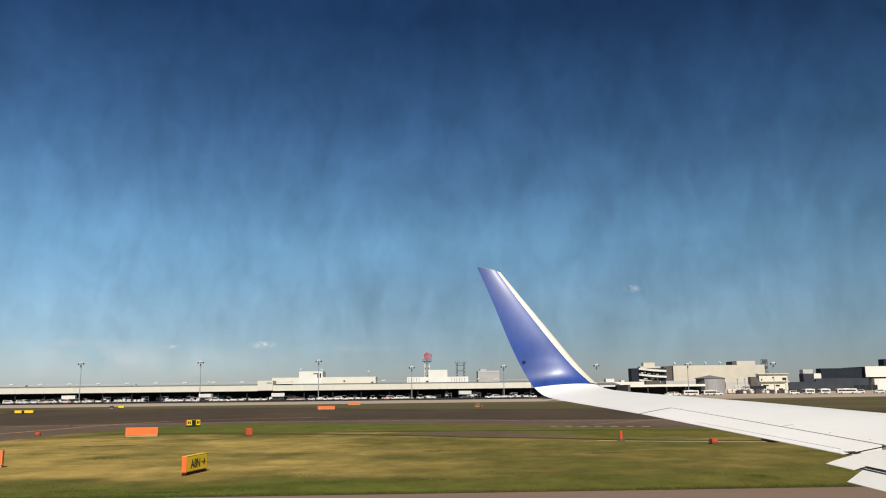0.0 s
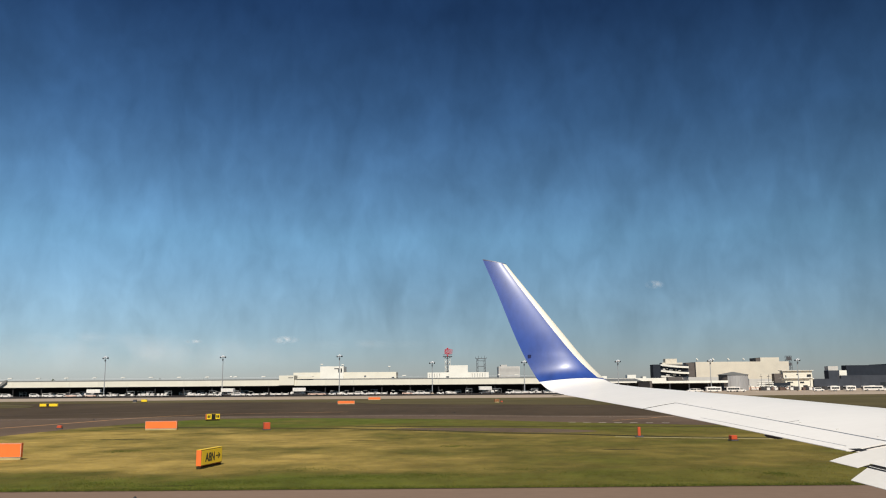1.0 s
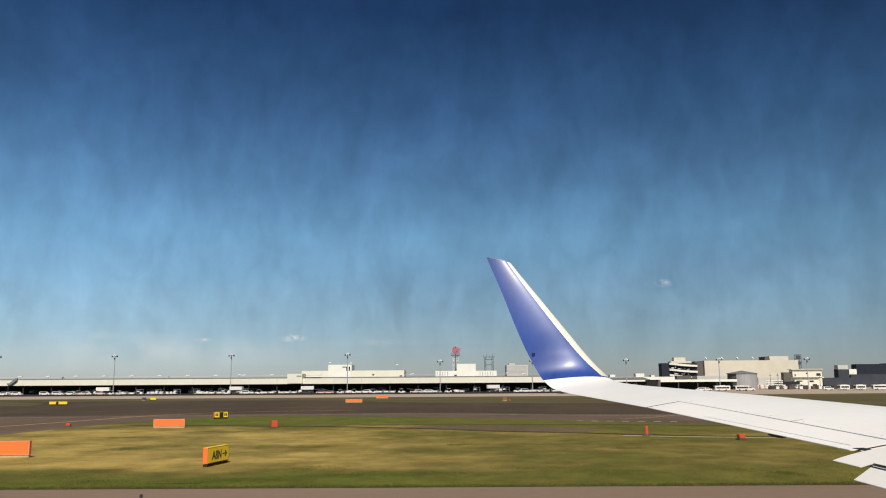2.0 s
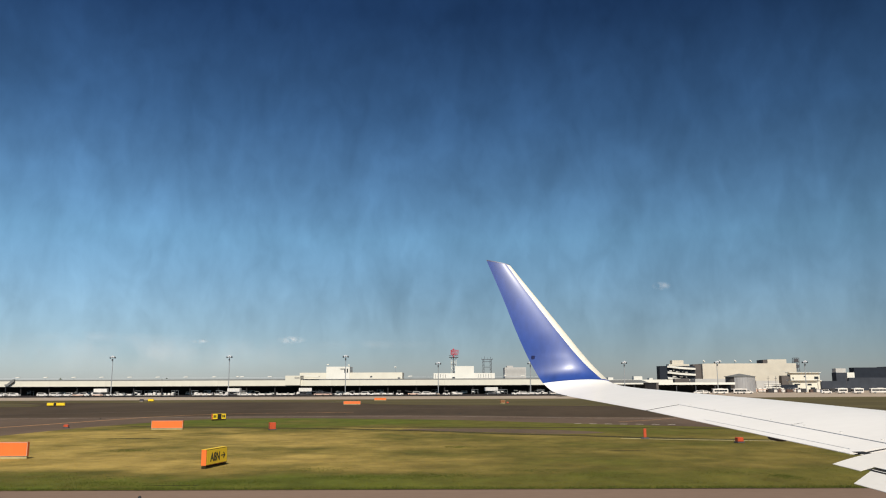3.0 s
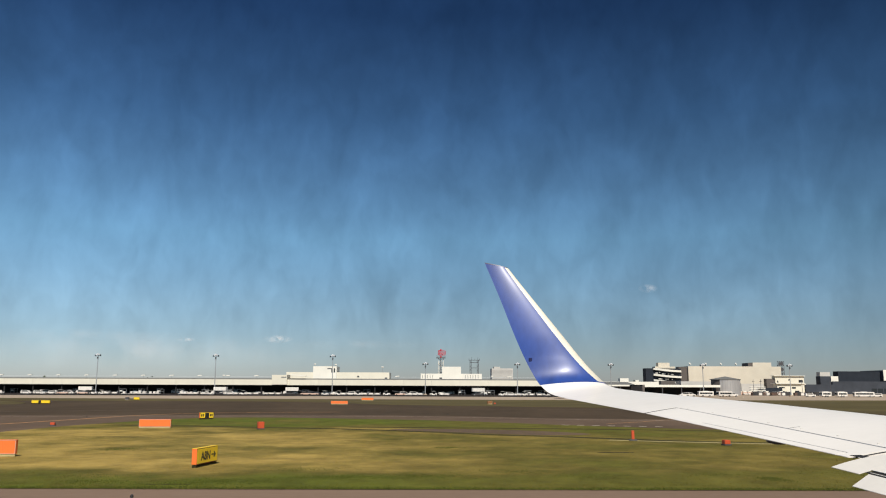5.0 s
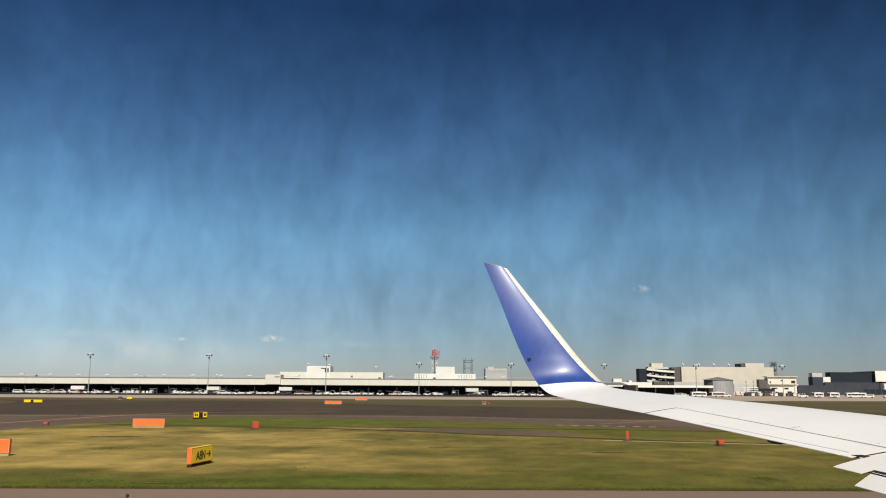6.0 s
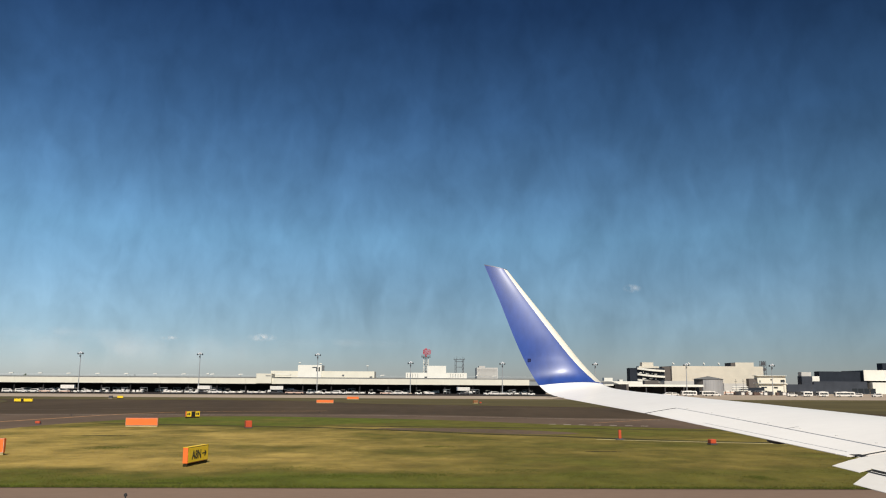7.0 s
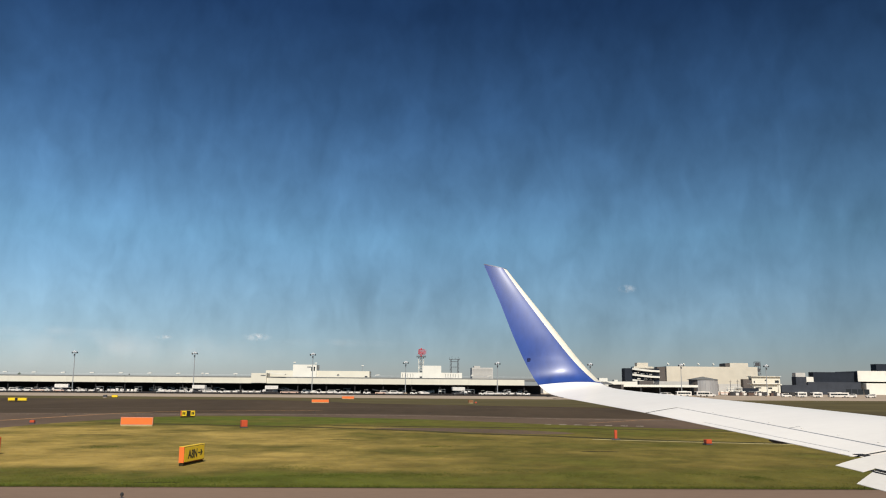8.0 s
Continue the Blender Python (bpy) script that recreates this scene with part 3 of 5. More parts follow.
winglet = part("winglet", loft(BLUE_FROM, 9.94, bright_edge, 1, 48, 14), M_BLUE, wing, "glossy blue upswept winglet", smooth=40)
part("leading_edge", loft(BLUE_FROM + 0.25, 9.94, 0, bright_edge, 44, 8), M_METAL, winglet, "bright bare leading edge", smooth=40)
part("leading_edge_root", loft(BLUE_FROM, BLUE_FROM + 0.25, 0, bright_edge, 6, 8), M_BLUE, winglet, smooth=40)
part("tip_cap", loft(9.945, 10, 0, 1, 4, 14), M_NAVY, winglet, "dark blue tip cap", smooth=40)
lt = foil(7.0, 0.915, 1)
part("position_lamp", Mesh().soft_box(lt.x - 0.035, lt.x + 0.035, lt.y - 0.012, lt.y + 0.01, lt.z - 0.04, lt.z + 0.04, 0.010), M_NAVY, winglet, "small dark lamp cover")
# flaps hang low behind the inner wing
def slat(s0, s1, c0, c1, drop, thick, ns=16):
    """A tapering panel behind the wing; drop gives how far it lies under the chord line at chord fraction c."""
    me, rings, cs = Mesh(), [], [c0 + (c1 - c0) * k / 8 for k in range(9)]
    for k in range(ns + 1):
        le, te, n, th = station(s0 + (s1 - s0) * k / ns)
        line = lambda c, depth: le + (te - le) * c - n * (drop(c) + depth)
        rings.append([line(c, 0) for c in cs] + [line(c, 0.005 + thick * (c1 - c) / (c1 - c0) * (0.4 if c == c0 else 1.0)) for c in cs[::-1]])
    n = len(rings[0])
    faces = [(a * n + k, a * n + (k + 1) % n, (a + 1) * n + (k + 1) % n, (a + 1) * n + k) for a in range(ns) for k in range(n)]
    return me.add([p for r in rings for p in r], faces + [tuple(range(n))[::-1], tuple(range(ns * n, ns * n + n))])


def fore_drop(c):
    """The fore flap lies flush with the wing and curves down towards its trailing edge."""
    u = (c - 0.89) / 0.235
    return -0.076 + 0.006 * u + 0.113 * u * u


part("spoiler_panel", loft(0, AIL0 - 0.045, lambda s: hinge(s) + 0.006, 0.885, 16, 6), M_WING, wing, "white spoiler panel over the flap", smooth=40)
part("flap", slat(0.924, 0.978, 0.89, 1.125, fore_drop, 0.03, 4), M_FLAP, wing, "cream outer end of the fore flap", smooth=30)
part("flap", slat(0.0, 0.9235, 0.89, 1.086, fore_drop, 0.05), M_FLAP, wing, "cream fore flap, partly lowered", smooth=30)
part("flap", slat(0.0, 0.917, 1.099, 1.158, lambda c: 0.024 + 0.123 * (c - 1.099) / 0.059, 0.02), M_FLAP, wing, "narrow cream aft flap, lowered", smooth=30)
part("flap_seal", slat(0.0, 0.923, 1.078, 1.106, lambda c: 0.018 + 0.4 * (c - 1.078), 0.004), M_DARK, wing, "dark slot between the flap panels", smooth=30)
part("end_bracket", slat(0.984, 1.022, 0.962, 1.0, lambda c: -0.028, 0.02, 3), M_DARK, wing, "dark bracket at the flap's end", smooth=30)
for s, w in ((1.34, 0.028), (0.6, 0.05)):
    a, b = foil(s, 0.90, -1), foil(s, 1.0, -1)
    pod, NR = Mesh(), 12
    for i in range(11):
        t = i / 10
        r = max(0.004, w * math.sin(math.pi * (0.06 + 0.92 * t)) ** 0.6)
        c = a.lerp(b, t) - Vector((0, 0, 0.012))
        pod.v += [(c.x, c.y + r * math.cos(k / NR * math.tau), c.z + 1.3 * r * math.sin(k / NR * math.tau)) for k in range(NR)]
    pod.f = [(i * NR + k, i * NR + (k + 1) % NR, (i + 1) * NR + (k + 1) % NR, (i + 1) * NR + k) for i in range(10) for k in range(NR)] + [tuple(range(NR))[::-1], tuple(range(10 * NR, 11 * NR))]
    part("track_fairing", pod, M_DSTEEL, wing, "slim dark fairing under the trailing edge", smooth=50)
# the main gear that carries the wing stands under its root
gear = part("landing_gear", Mesh().tube((8.0, 2.35, 0.75), (8.0, 2.35, 2.62), 0.11, 0.14, 12).tube((8.0, 1.85, 0.57), (8.0, 2.85, 0.57), 0.08, n=10).box(7.9, 8.1, 2.27, 2.43, 0.5, 0.8), M_STEEL, wing, "grey landing gear leg")
for y in (1.78, 2.5):
    part("tyre", Mesh().tube((8.0, y, 0.57), (8.0, y + 0.42, 0.57), 0.565, n=28), M_TYRE, gear, "black tyre", smooth=40)
for s in (3.1, 3.5, 3.9):
    p = foil(s, 1.0, 1)
    part("static_wick", Mesh().tube(p, p + Vector((-0.20, 0.02, -0.02)), 0.006, 0.003, 6), M_DARK, wing, "thin dark static wick")


# ---- guidance signs and markers ----
def sign(name, m, w, h, t, legs, face_mat, label, back_mat=M_ORANGE, faces=()):
    """A framed guidance sign on short legs: housing, face panel, legs and a footing. Its face looks to -y."""
    ob = thing(name, label, "airport sign", m)
    # faced signs get a dark footing that paints the shadow line beneath them
    part("footing", Mesh().soft_box(-w / 2 + 0.02, w / 2 - 0.02, -t / 2 + 0.02, t / 2 - 0.02, 0.0, 0.12, 0.01), M_SOIL_SHADE if face_mat else M_PATH, ob, "low footing")
    part("housing", Mesh().soft_box(-w / 2, w / 2, -t / 2, t / 2, 0.14, 0.14 + h, 0.02), back_mat, ob, "orange painted housing")
    part("cap", Mesh().soft_box(-w / 2 - 0.005, w / 2 + 0.005, -t / 2 - 0.005, t / 2 + 0.005, 0.135 + h, 0.15 + h, 0.004), face_mat or back_mat, ob, "thin top cap")
    if face_mat:
        part("border", Mesh().box(-w / 2 + 0.012, w / 2 - 0.012, -t / 2 - 0.006, -t / 2 + 0.002, 0.155, 0.125 + h), M_BLACK, ob, "thin black border")
        part("face", Mesh().soft_box(-w / 2 + 0.035, w / 2 - 0.035, -t / 2 - 0.012, -t / 2 + 0.01, 0.175, 0.105 + h, 0.006), face_mat, ob, "yellow sign face")
    else:
        rim = Mesh()
        for x0, x1, z0, z1 in ((-w / 2 + 0.01, w / 2 - 0.01, 0.115 + h, 0.137 + h), (-w / 2 + 0.01, w / 2 - 0.01, 0.143, 0.165), (-w / 2 + 0.01, -w / 2 + 0.03, 0.165, 0.115 + h), (w / 2 - 0.03, w / 2 - 0.01, 0.165, 0.115 + h)):
            rim.box(x0, x1, -t / 2 - 0.008, -t / 2 + 0.004, z0, z1)
        part("rim", rim, M_WHITE_LINE, ob, "thin pale metal rim")
    for x in np.linspace(-w / 2 + 0.2, w / 2 - 0.2, legs):
        part("leg", Mesh().tube((x, 0, 0.05), (x, 0, 0.16), 0.035), M_DSTEEL, ob, "short steel leg")
    for x0, x1, mt in faces:
        part("face_panel", Mesh().soft_box(x0, x1, -t / 2 - 0.016, -t / 2, 0.175, 0.105 + h, 0.004), mt, ob)
    return ob


def lettering(text, size, sx, m, parent):
    cu = bpy.data.curves.new("lettering", "FONT")
    cu.body, cu.size, cu.extrude, cu.align_x, cu.offset = text, size, 0.004, "CENTER", 0.012
    tmp = bpy.data.objects.new("lettering", cu)
    scene.collection.objects.link(tmp)
    me = bpy.data.meshes.new_from_object(tmp.evaluated_get(bpy.context.evaluated_depsgraph_get()))
    bpy.data.objects.remove(tmp)
    me.transform(Matrix.Diagonal((sx, 1, 1, 1)))
    me.materials.clear()
    me.materials.append(M_BLACK)
    ob = new("lettering", me)
    ob.parent, ob.matrix_basis = parent, m
    return tagged(ob, "black lettering %s" % text)


a8n = sign("direction_sign", pose(-11.14, 39.9, 0.05, 0, 0, 80.2), 2.25, 0.74, 0.26, 3, M_YELLOW, "yellow taxiway direction sign reading A8N with orange ends")
lettering("A8N", 0.56, 0.92, pose(-0.20, -0.146, 0.315, 90, 0, 0), a8n)
arrow = Mesh().box(0.40, 0.80, -0.150, -0.142, 0.485, 0.535)
arrow.prism([(0.88, 0.51), (0.70, 0.66), (0.65, 0.62), (0.78, 0.51), (0.65, 0.40), (0.70, 0.36)], -0.152, -0.143)
part("arrow", arrow, M_BLACK, a8n, "black arrow")
sign("sign_back", pose(-25.2, 74.2, 0.05, 0, 0, 4), 2.8, 0.66, 0.25, 4, None, "plain orange back of a taxiway sign")
sign("sign_back", pose(-23.95, 44.6, 0.05, 0, 0, 3), 2.7, 0.74, 0.25, 4, None, "large plain orange back of a taxiway sign")
s2 = sign("location_sign", pose(-26.2, 94.4, 0.05, 0, 0, 36), 1.6, 0.62, 0.35, 3, M_YELLOW, "small yellow and black taxiway sign on the grass", faces=((-0.22, 0.26, M_BLACK),))
for x in (-0.62, -0.42, 0.42, 0.6):
    part("mark", Mesh().box(x - 0.07, x + 0.07, -0.196, -0.188, 0.32, 0.62), M_BLACK, s2)
sign("location_sign", pose(-80.7, 168.5, 0.05, 0, 0, 2), 3.7, 0.58, 0.3, 4, M_YELLOW, "far yellow taxiway sign with a dark middle", M_YELLOW, faces=((-0.45, 0.1, M_BLACK),))
sign("location_sign", pose(-78.5, 216.5, 0.05, 0, 0, 3), 1.5, 0.6, 0.3, 2, M_YELLOW, "far yellow taxiway sign beside a dark box", M_YELLOW)
sign("sign_back", pose(-20.0, 174, 0.05, 0, 0, 1), 3.6, 0.58, 0.3, 4, None, "far plain orange sign back by the taxiway")
sign("sign_back", pose(-18.0, 224, 0.05, 0, 0, -2), 3.3, 0.6, 0.3, 4, None, "distant plain orange sign back by the apron")
sign("sign_back", pose(12.6, 180.5, 0.05, 0, 0, 30), 1.1, 0.6, 0.5, 2, None, "small rust-brown sign back on the verge", M_RUST)


def marker_box(m, w, h, label):
    ob = thing("marker_box", label, "marker", m)
    part("box", Mesh().soft_box(-w / 2, w / 2, -w / 2, w / 2, 0.08, h, 0.03), M_RED, ob, "red-orange box")
    part("base", Mesh().soft_box(-w / 2 - 0.05, w / 2 + 0.05, -w / 2 - 0.05, w / 2 + 0.05, 0, 0.08, 0.015), M_DSTEEL, ob, "dark base")


marker_box(pose(-15.45, 73.1, 0.05, 0, 0, 25), 0.54, 0.66, "square red-orange marker box on the grass")
marker_box(pose(-36.7, 79.2, 0.0, 0, 0, 10), 0.42, 0.32, "small low red marker on the asphalt")
marker_box(pose(19.6, 54.9, 0.05, 0, 0, 10), 0.42, 0.36, "small low red marker on the grass")
marker_box(pose(13.6, 179, 0.05, 0, 0, 10), 0.4, 0.38, "small far orange marker box")


cab = thing("cable_box", "small dark cable box beside a yellow sign", "box", pose(-80.9, 216.3, 0.05))
part("body", Mesh().soft_box(-0.45, 0.45, -0.3, 0.3, 0.1, 0.75, 0.03), M_DSTEEL, cab)
part("plinth", Mesh().soft_box(-0.5, 0.5, -0.35, 0.35, 0, 0.1, 0.02), M_CONCRETE, cab)


def edge_light(m):
    ob = thing("edge_light", "small dark taxiway edge light", "edge light", m, group="taxiway edge lights")
    part("base", Mesh().tube((0, 0, 0), (0, 0, 0.03), 0.09, 0.08, 12), M_DSTEEL, ob)
    part("stem", Mesh().tube((0, 0, 0.03), (0, 0, 0.10), 0.025, n=8), M_DSTEEL, ob)
    dome = Mesh().tube((0, 0, 0.10), (0, 0, 0.17), 0.06, 0.055, 10).tube((0, 0, 0.17), (0, 0, 0.205), 0.055, 0.025, 10)
    part("lens", dome, M_DARK, ob, "dark lens")
    return ob


first = edge_light(pose(-10.35, 28.3, 0.002))
for p in ((-60, 97), (-42, 99.4), (2, 113), (-14, 113.5), (-28, 205), (55, 27.8)):
    copy_thing(first, pose(p[0], p[1], 0.006))
post = thing("marker_post", "slim red-orange marker post on a dark foot", "marker", pose(14.4, 59.3, 0.05))
part("post", Mesh().soft_box(-0.1, 0.1, -0.08, 0.08, 0.1, 0.72, 0.02), M_RED, post, "red-orange post")
part("foot", Mesh().soft_box(-0.28, 0.28, -0.22, 0.22, 0, 0.1, 0.02), M_DSTEEL, post, "dark foot")


# ---- terminal ----
FRONT, LEFT, RIGHT, BAY = 400.0, -420.0, 66.0, 13.98
term = thing("terminal", "long low cream terminal shed with a dark open front", "terminal")
bays = int((RIGHT - LEFT) / BAY)
panel = Mesh().box(0.02, BAY - 0.02, 0, 0.25, 4.35, 7.05).data("fascia_panel", M_CREAM)
for i in range(bays):
    part("fascia_panel", panel, None, term).location = (LEFT + BAY * i, FRONT, 0)
part("roof", Mesh().box(LEFT, RIGHT, FRONT + 0.25, FRONT + 40, 6.6, 7.0).box(LEFT, RIGHT, FRONT + 2.5, FRONT + 40, 7.0, 7.65), M_ROOF, term, "flat grey roof with a low parapet")
# soffit, back wall and columns carry the bay's shade in their colour
part("soffit", Mesh().box(LEFT, RIGHT, FRONT + 0.02, FRONT + 30, 4.15, 4.35), M_INSIDE_SHADE, term, "soffit coloured dark for the shade")
part("back_wall", Mesh().box(LEFT, RIGHT, FRONT + 16, FRONT + 16.4, 0, 4.15), M_INSIDE_SHADE, term, "wall coloured dark for the shade")
part("roof_rail", Mesh().box(LEFT, RIGHT, FRONT + 2.4, FRONT + 2.46, 8.45, 8.52), M_LAMP, term, "thin pale rail along the roof edge")
col = Mesh().box(-0.25, 0.25, -0.25, 0.25, 0, 4.15).data("column", M_INSIDE_SHADE)
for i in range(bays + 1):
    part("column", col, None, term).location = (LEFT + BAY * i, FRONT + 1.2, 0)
stair = thing("roof_stair", "dark diagonal steel stair on the terminal front", "stair", pose(-217, FRONT - 0.6, 0))
part("flight", Mesh().prism([(-0.4, 4.7), (1.2, 4.7), (4.2, 7.0), (4.2, 8.0), (3.4, 8.0), (0.6, 5.6), (-0.4, 5.6)], -0.5, 0.5), M_ROOF, stair, "dark enclosed stair flight")
part("support", Mesh().tube((0, 0, 0), (0, 0, 4.8), 0.12), M_DSTEEL, stair)


def roof_lamp(m):
    ob = thing("roof_floodlight", "white hooded floodlight on the terminal roof edge", "floodlight", m, group="roof floodlights")
    part("hood", Mesh().prism([(-1.1, 1.0), (1.0, 1.15), (1.0, 1.5), (-0.5, 1.45), (-1.1, 1.2)], -0.45, 0.45), M_WHITE, ob, "white hood")
    part("post", Mesh().tube((0, 0, 0), (0, 0, 1.05), 0.09, n=6), M_STEEL, ob, "short post")
    return ob


rl = roof_lamp(pose(-199.4, FRONT + 3.2, 7.65))
for k in list(range(-5, 0)) + list(range(1, 9)) + [13, 17]:
    copy_thing(rl, pose(-199.4 + BAY * k, FRONT + 3.2, 7.65))


def block(name, label, x0, x1, y0, y1, z0, z1, wall, roof=M_ROOF, windows=(), category="building", parapet=0.3):
    """A plain block with walls, a roof set inside its parapet, and window panes (x, z, width, height) on its front."""
    ob = thing(name, label, category, pose(x0, y0, z0))
    w, d, h = x1 - x0, y1 - y0, z1 - z0
    walls = Mesh().box(0, w, 0, 0.3, 0, h).box(0, w, d - 0.3, d, 0, h).box(0, 0.3, 0.3, d - 0.3, 0, h).box(w - 0.3, w, 0.3, d - 0.3, 0, h)
    part("wall", walls, wall, ob)
    part("roof", Mesh().box(0.3, w - 0.3, 0.3, d - 0.3, h - parapet - 0.2, h - parapet), roof, ob, "flat roof")
    for wx, wz, ww, wh in windows:
        win = part("window", Mesh().box(wx, wx + ww, -0.05, 0.02, wz, wz + wh), M_GLASS, ob, "dark window")
        part("sill", Mesh().box(wx - 0.1, wx + ww + 0.1, -0.09, 0.01, wz - 0.12, wz), M_STEEL, win)
    return ob


block("entrance_block", "raised cream block on the terminal front", -79.0, -71.6, 398.6, 408, 4.6, 9.3, M_CREAM, windows=[(4.6, 3.5, 2.4, 0.25)])
part("canopy", Mesh().prism([(-63.2, 8.7), (-62.6, 8.95), (-70, 9.75), (-71, 9.45)], 400.5, 404), M_WHITE, term, "thin sloped white canopy")
block("upper_hall", "long cream upper storey on the terminal roof", -74.4, -22.1, 412, 430, 7.66, 10.9, M_CREAM, windows=[(16, 0.7, 1.2, 0.7), (36, 0.8, 1.0, 0.7), (50, 0.2, 1.3, 0.5)])
block("penthouse", "white penthouse block on the terminal roof", -60.7, -48.8, 411, 424, 7.66, 13.9, M_WHITE, windows=[(7.2, 4.9, 2.0, 0.35), (9.2, 3.2, 0.7, 2.0), (10.4, 3.2, 0.7, 2.0)])
block("roof_block", "low white roof block with dark vents", -6.1, 24.9, 410, 426, 7.66, 10.4, M_WHITE, windows=[(9.5, 0.2, 2.0, 0.6), (15.6, 0.2, 2.2, 0.6)] + [(0.8 + 1.3 * k, 0.5, 0.15, 1.7) for k in range(5)] + [(22.5 + 1.3 * k, 0.5, 0.15, 1.7) for k in range(6)])
block("roof_block", "tall white block on the terminal roof", 4.7, 14.3, 409.4, 420, 7.66, 13.9, M_WHITE)
block("plant_room", "grey roof plant room with louvred front", 30.7, 41.7, 420, 432, 7.66, 13.4, M_PALE)
louvre = Mesh().box(0, 10.4, -0.06, 0.0, 0, 0.14).data("louvre", M_LOUVRE)
plant = bpy.data.objects["plant_room"]
for k in range(8):
    part("louvre", louvre, None, plant).location = (0.3, -0.01, 0.6 + 0.6 * k)
part("step", Mesh().box(32.0, 35.2, 422, 428, 13.4, 14.3), M_PALE, term, "small roof hatch")


def lattice(name, label, x, y, z0, z1, w, mt, bays_, top=None):
    ob = thing(name, label, "mast", pose(x, y, z0))
    h = z1 - z0
    for sx in (-1, 1):
        for sy in (-1, 1):
            part("post", Mesh().tube((sx * w / 2, sy * w / 2, 0), (sx * w / 2, sy * w / 2, h), 0.13, n=6), mt, ob)
    for i in range(bays_):
        a, b = h * i / bays_, h * (i + 1) / bays_
        br = Mesh()
        for sy in (-1, 1):
            br.tube((-w / 2, sy * w / 2, a), (w / 2, sy * w / 2, b), 0.08, n=5).tube((w / 2, sy * w / 2, a), (-w / 2, sy * w / 2, b), 0.08, n=5)
            br.tube((-w / 2, sy * w / 2, b), (w / 2, sy * w / 2, b), 0.09, n=5).tube((sy * w / 2, -w / 2, b), (sy * w / 2, w / 2, b), 0.09, n=5)
        part("brace", br, mt, ob)
    return ob


tower = lattice("radar_tower", "steel lattice tower with a red radar antenna", 4.1, 415, 7.66, 18.4, 2.6, M_WHITE, 4)
part("platform", Mesh().box(-2.4, 2.4, -2.4, 2.4, 10.7, 11.0).box(-2.4, 2.4, -2.4, -2.3, 11.7, 11.8).box(-2.4, 2.4, 2.3, 2.4, 11.7, 11.8), M_DSTEEL, tower, "dark platform with a rail")
dish_turn = Matrix.Rotation(radians(38), 3, "Z")
reflector, RIBS = Mesh(), 9
for i in range(RIBS):
    u = -1 + 2 * i / (RIBS - 1)
    x, y, half = 2.4 * u, -0.7 * u * u, 1.6 - 0.5 * u * u
    a, b = dish_turn @ Vector((x, y, 13.4 - half)), dish_turn @ Vector((x, y - 0.25, 13.4 + half))
    reflector.tube(a, b, 0.11, n=6)
for w in (-1.05, -0.35, 0.35, 1.05):
    for i in range(RIBS - 1):
        u, v = -1 + 2 * i / (RIBS - 1), -1 + 2 * (i + 1) / (RIBS - 1)
        reflector.tube(dish_turn @ Vector((2.4 * u, -0.7 * u * u, 13.4 + w)), dish_turn @ Vector((2.4 * v, -0.7 * v * v, 13.4 + w)), 0.08, n=6)
radar = part("antenna", reflector, M_CRIMSON, tower, "red curved lattice radar reflector")
part("feed_horn", Mesh().tube(dish_turn @ Vector((0, 0.3, 12.2)), dish_turn @ Vector((0, -1.9, 12.7)), 0.12, n=6).soft_box(-0.35, 0.35, -0.35, 0.35, 14.5, 15.3, 0.12), M_CRIMSON, radar)
part("mount", Mesh().tube((0, 0, 11), (0, 0, 11.7), 0.4, n=10), M_CRIMSON, radar)
part("cable_tray", Mesh().box(-0.2, 0.15, -1.45, -1.3, 0, 10.7), M_DSTEEL, tower, "dark cable ladder")
for z in (3.2, 7.0):
    part("landing", Mesh().box(-1.25, 1.25, -1.25, 1.25, z, z + 0.25), M_DSTEEL, tower, "dark grating landing")
ga = thing("antenna_gantry", "dark steel gantry with two lattice posts on the roof", "gantry", pose(21.6, 421, 7.66))
for x in (-1.9, 1.9):
    for dx in (-0.35, 0.35):
        part("post", Mesh().tube((x + dx, 0, 0), (x + dx, 0, 10.0), 0.11, n=6), M_DSTEEL, ga)
    for k in range(5):
        part("brace", Mesh().tube((x - 0.35, 0, 2.0 * k), (x + 0.35, 0, 2.0 * k + 2.0), 0.08, n=5), M_DSTEEL, ga)
for z in (9.8, 8.6, 5.8):
    part("beam", Mesh().box(-2.9 if z > 9 else -1.9, 2.9 if z > 9 else 1.9, -0.12, 0.12, z, z + 0.25), M_DSTEEL, ga)
for x, h in ((-2.7, 0.9), (-1.3, 1.5), (0.4, 0.8), (1.9, 1.3), (2.8, 0.7)):
    part("aerial", Mesh().tube((x, 0, 10.0), (x, 0, 10.0 + h), 0.08, n=5), M_DSTEEL, ga)
for x, y, z, h in ((-60.0, 412, 13.8, 0.9), (-49.4, 412, 13.8, 0.6), (-26, 418, 10.9, 2.6), (-105, 408, 7.6, 1.2), (30.2, 412, 7.6, 1.3)):
    an = thing("roof_antenna", "small pale rooftop antenna", "antenna", pose(x, y, z))
    part("mast", Mesh().tube((0, 0, 0), (0, 0, h), 0.10, n=6), M_STEEL, an)
    part("head", Mesh().soft_box(-0.6, 0.6, -0.3, 0.3, h, h + 0.5, 0.1), M_WHITE, an)


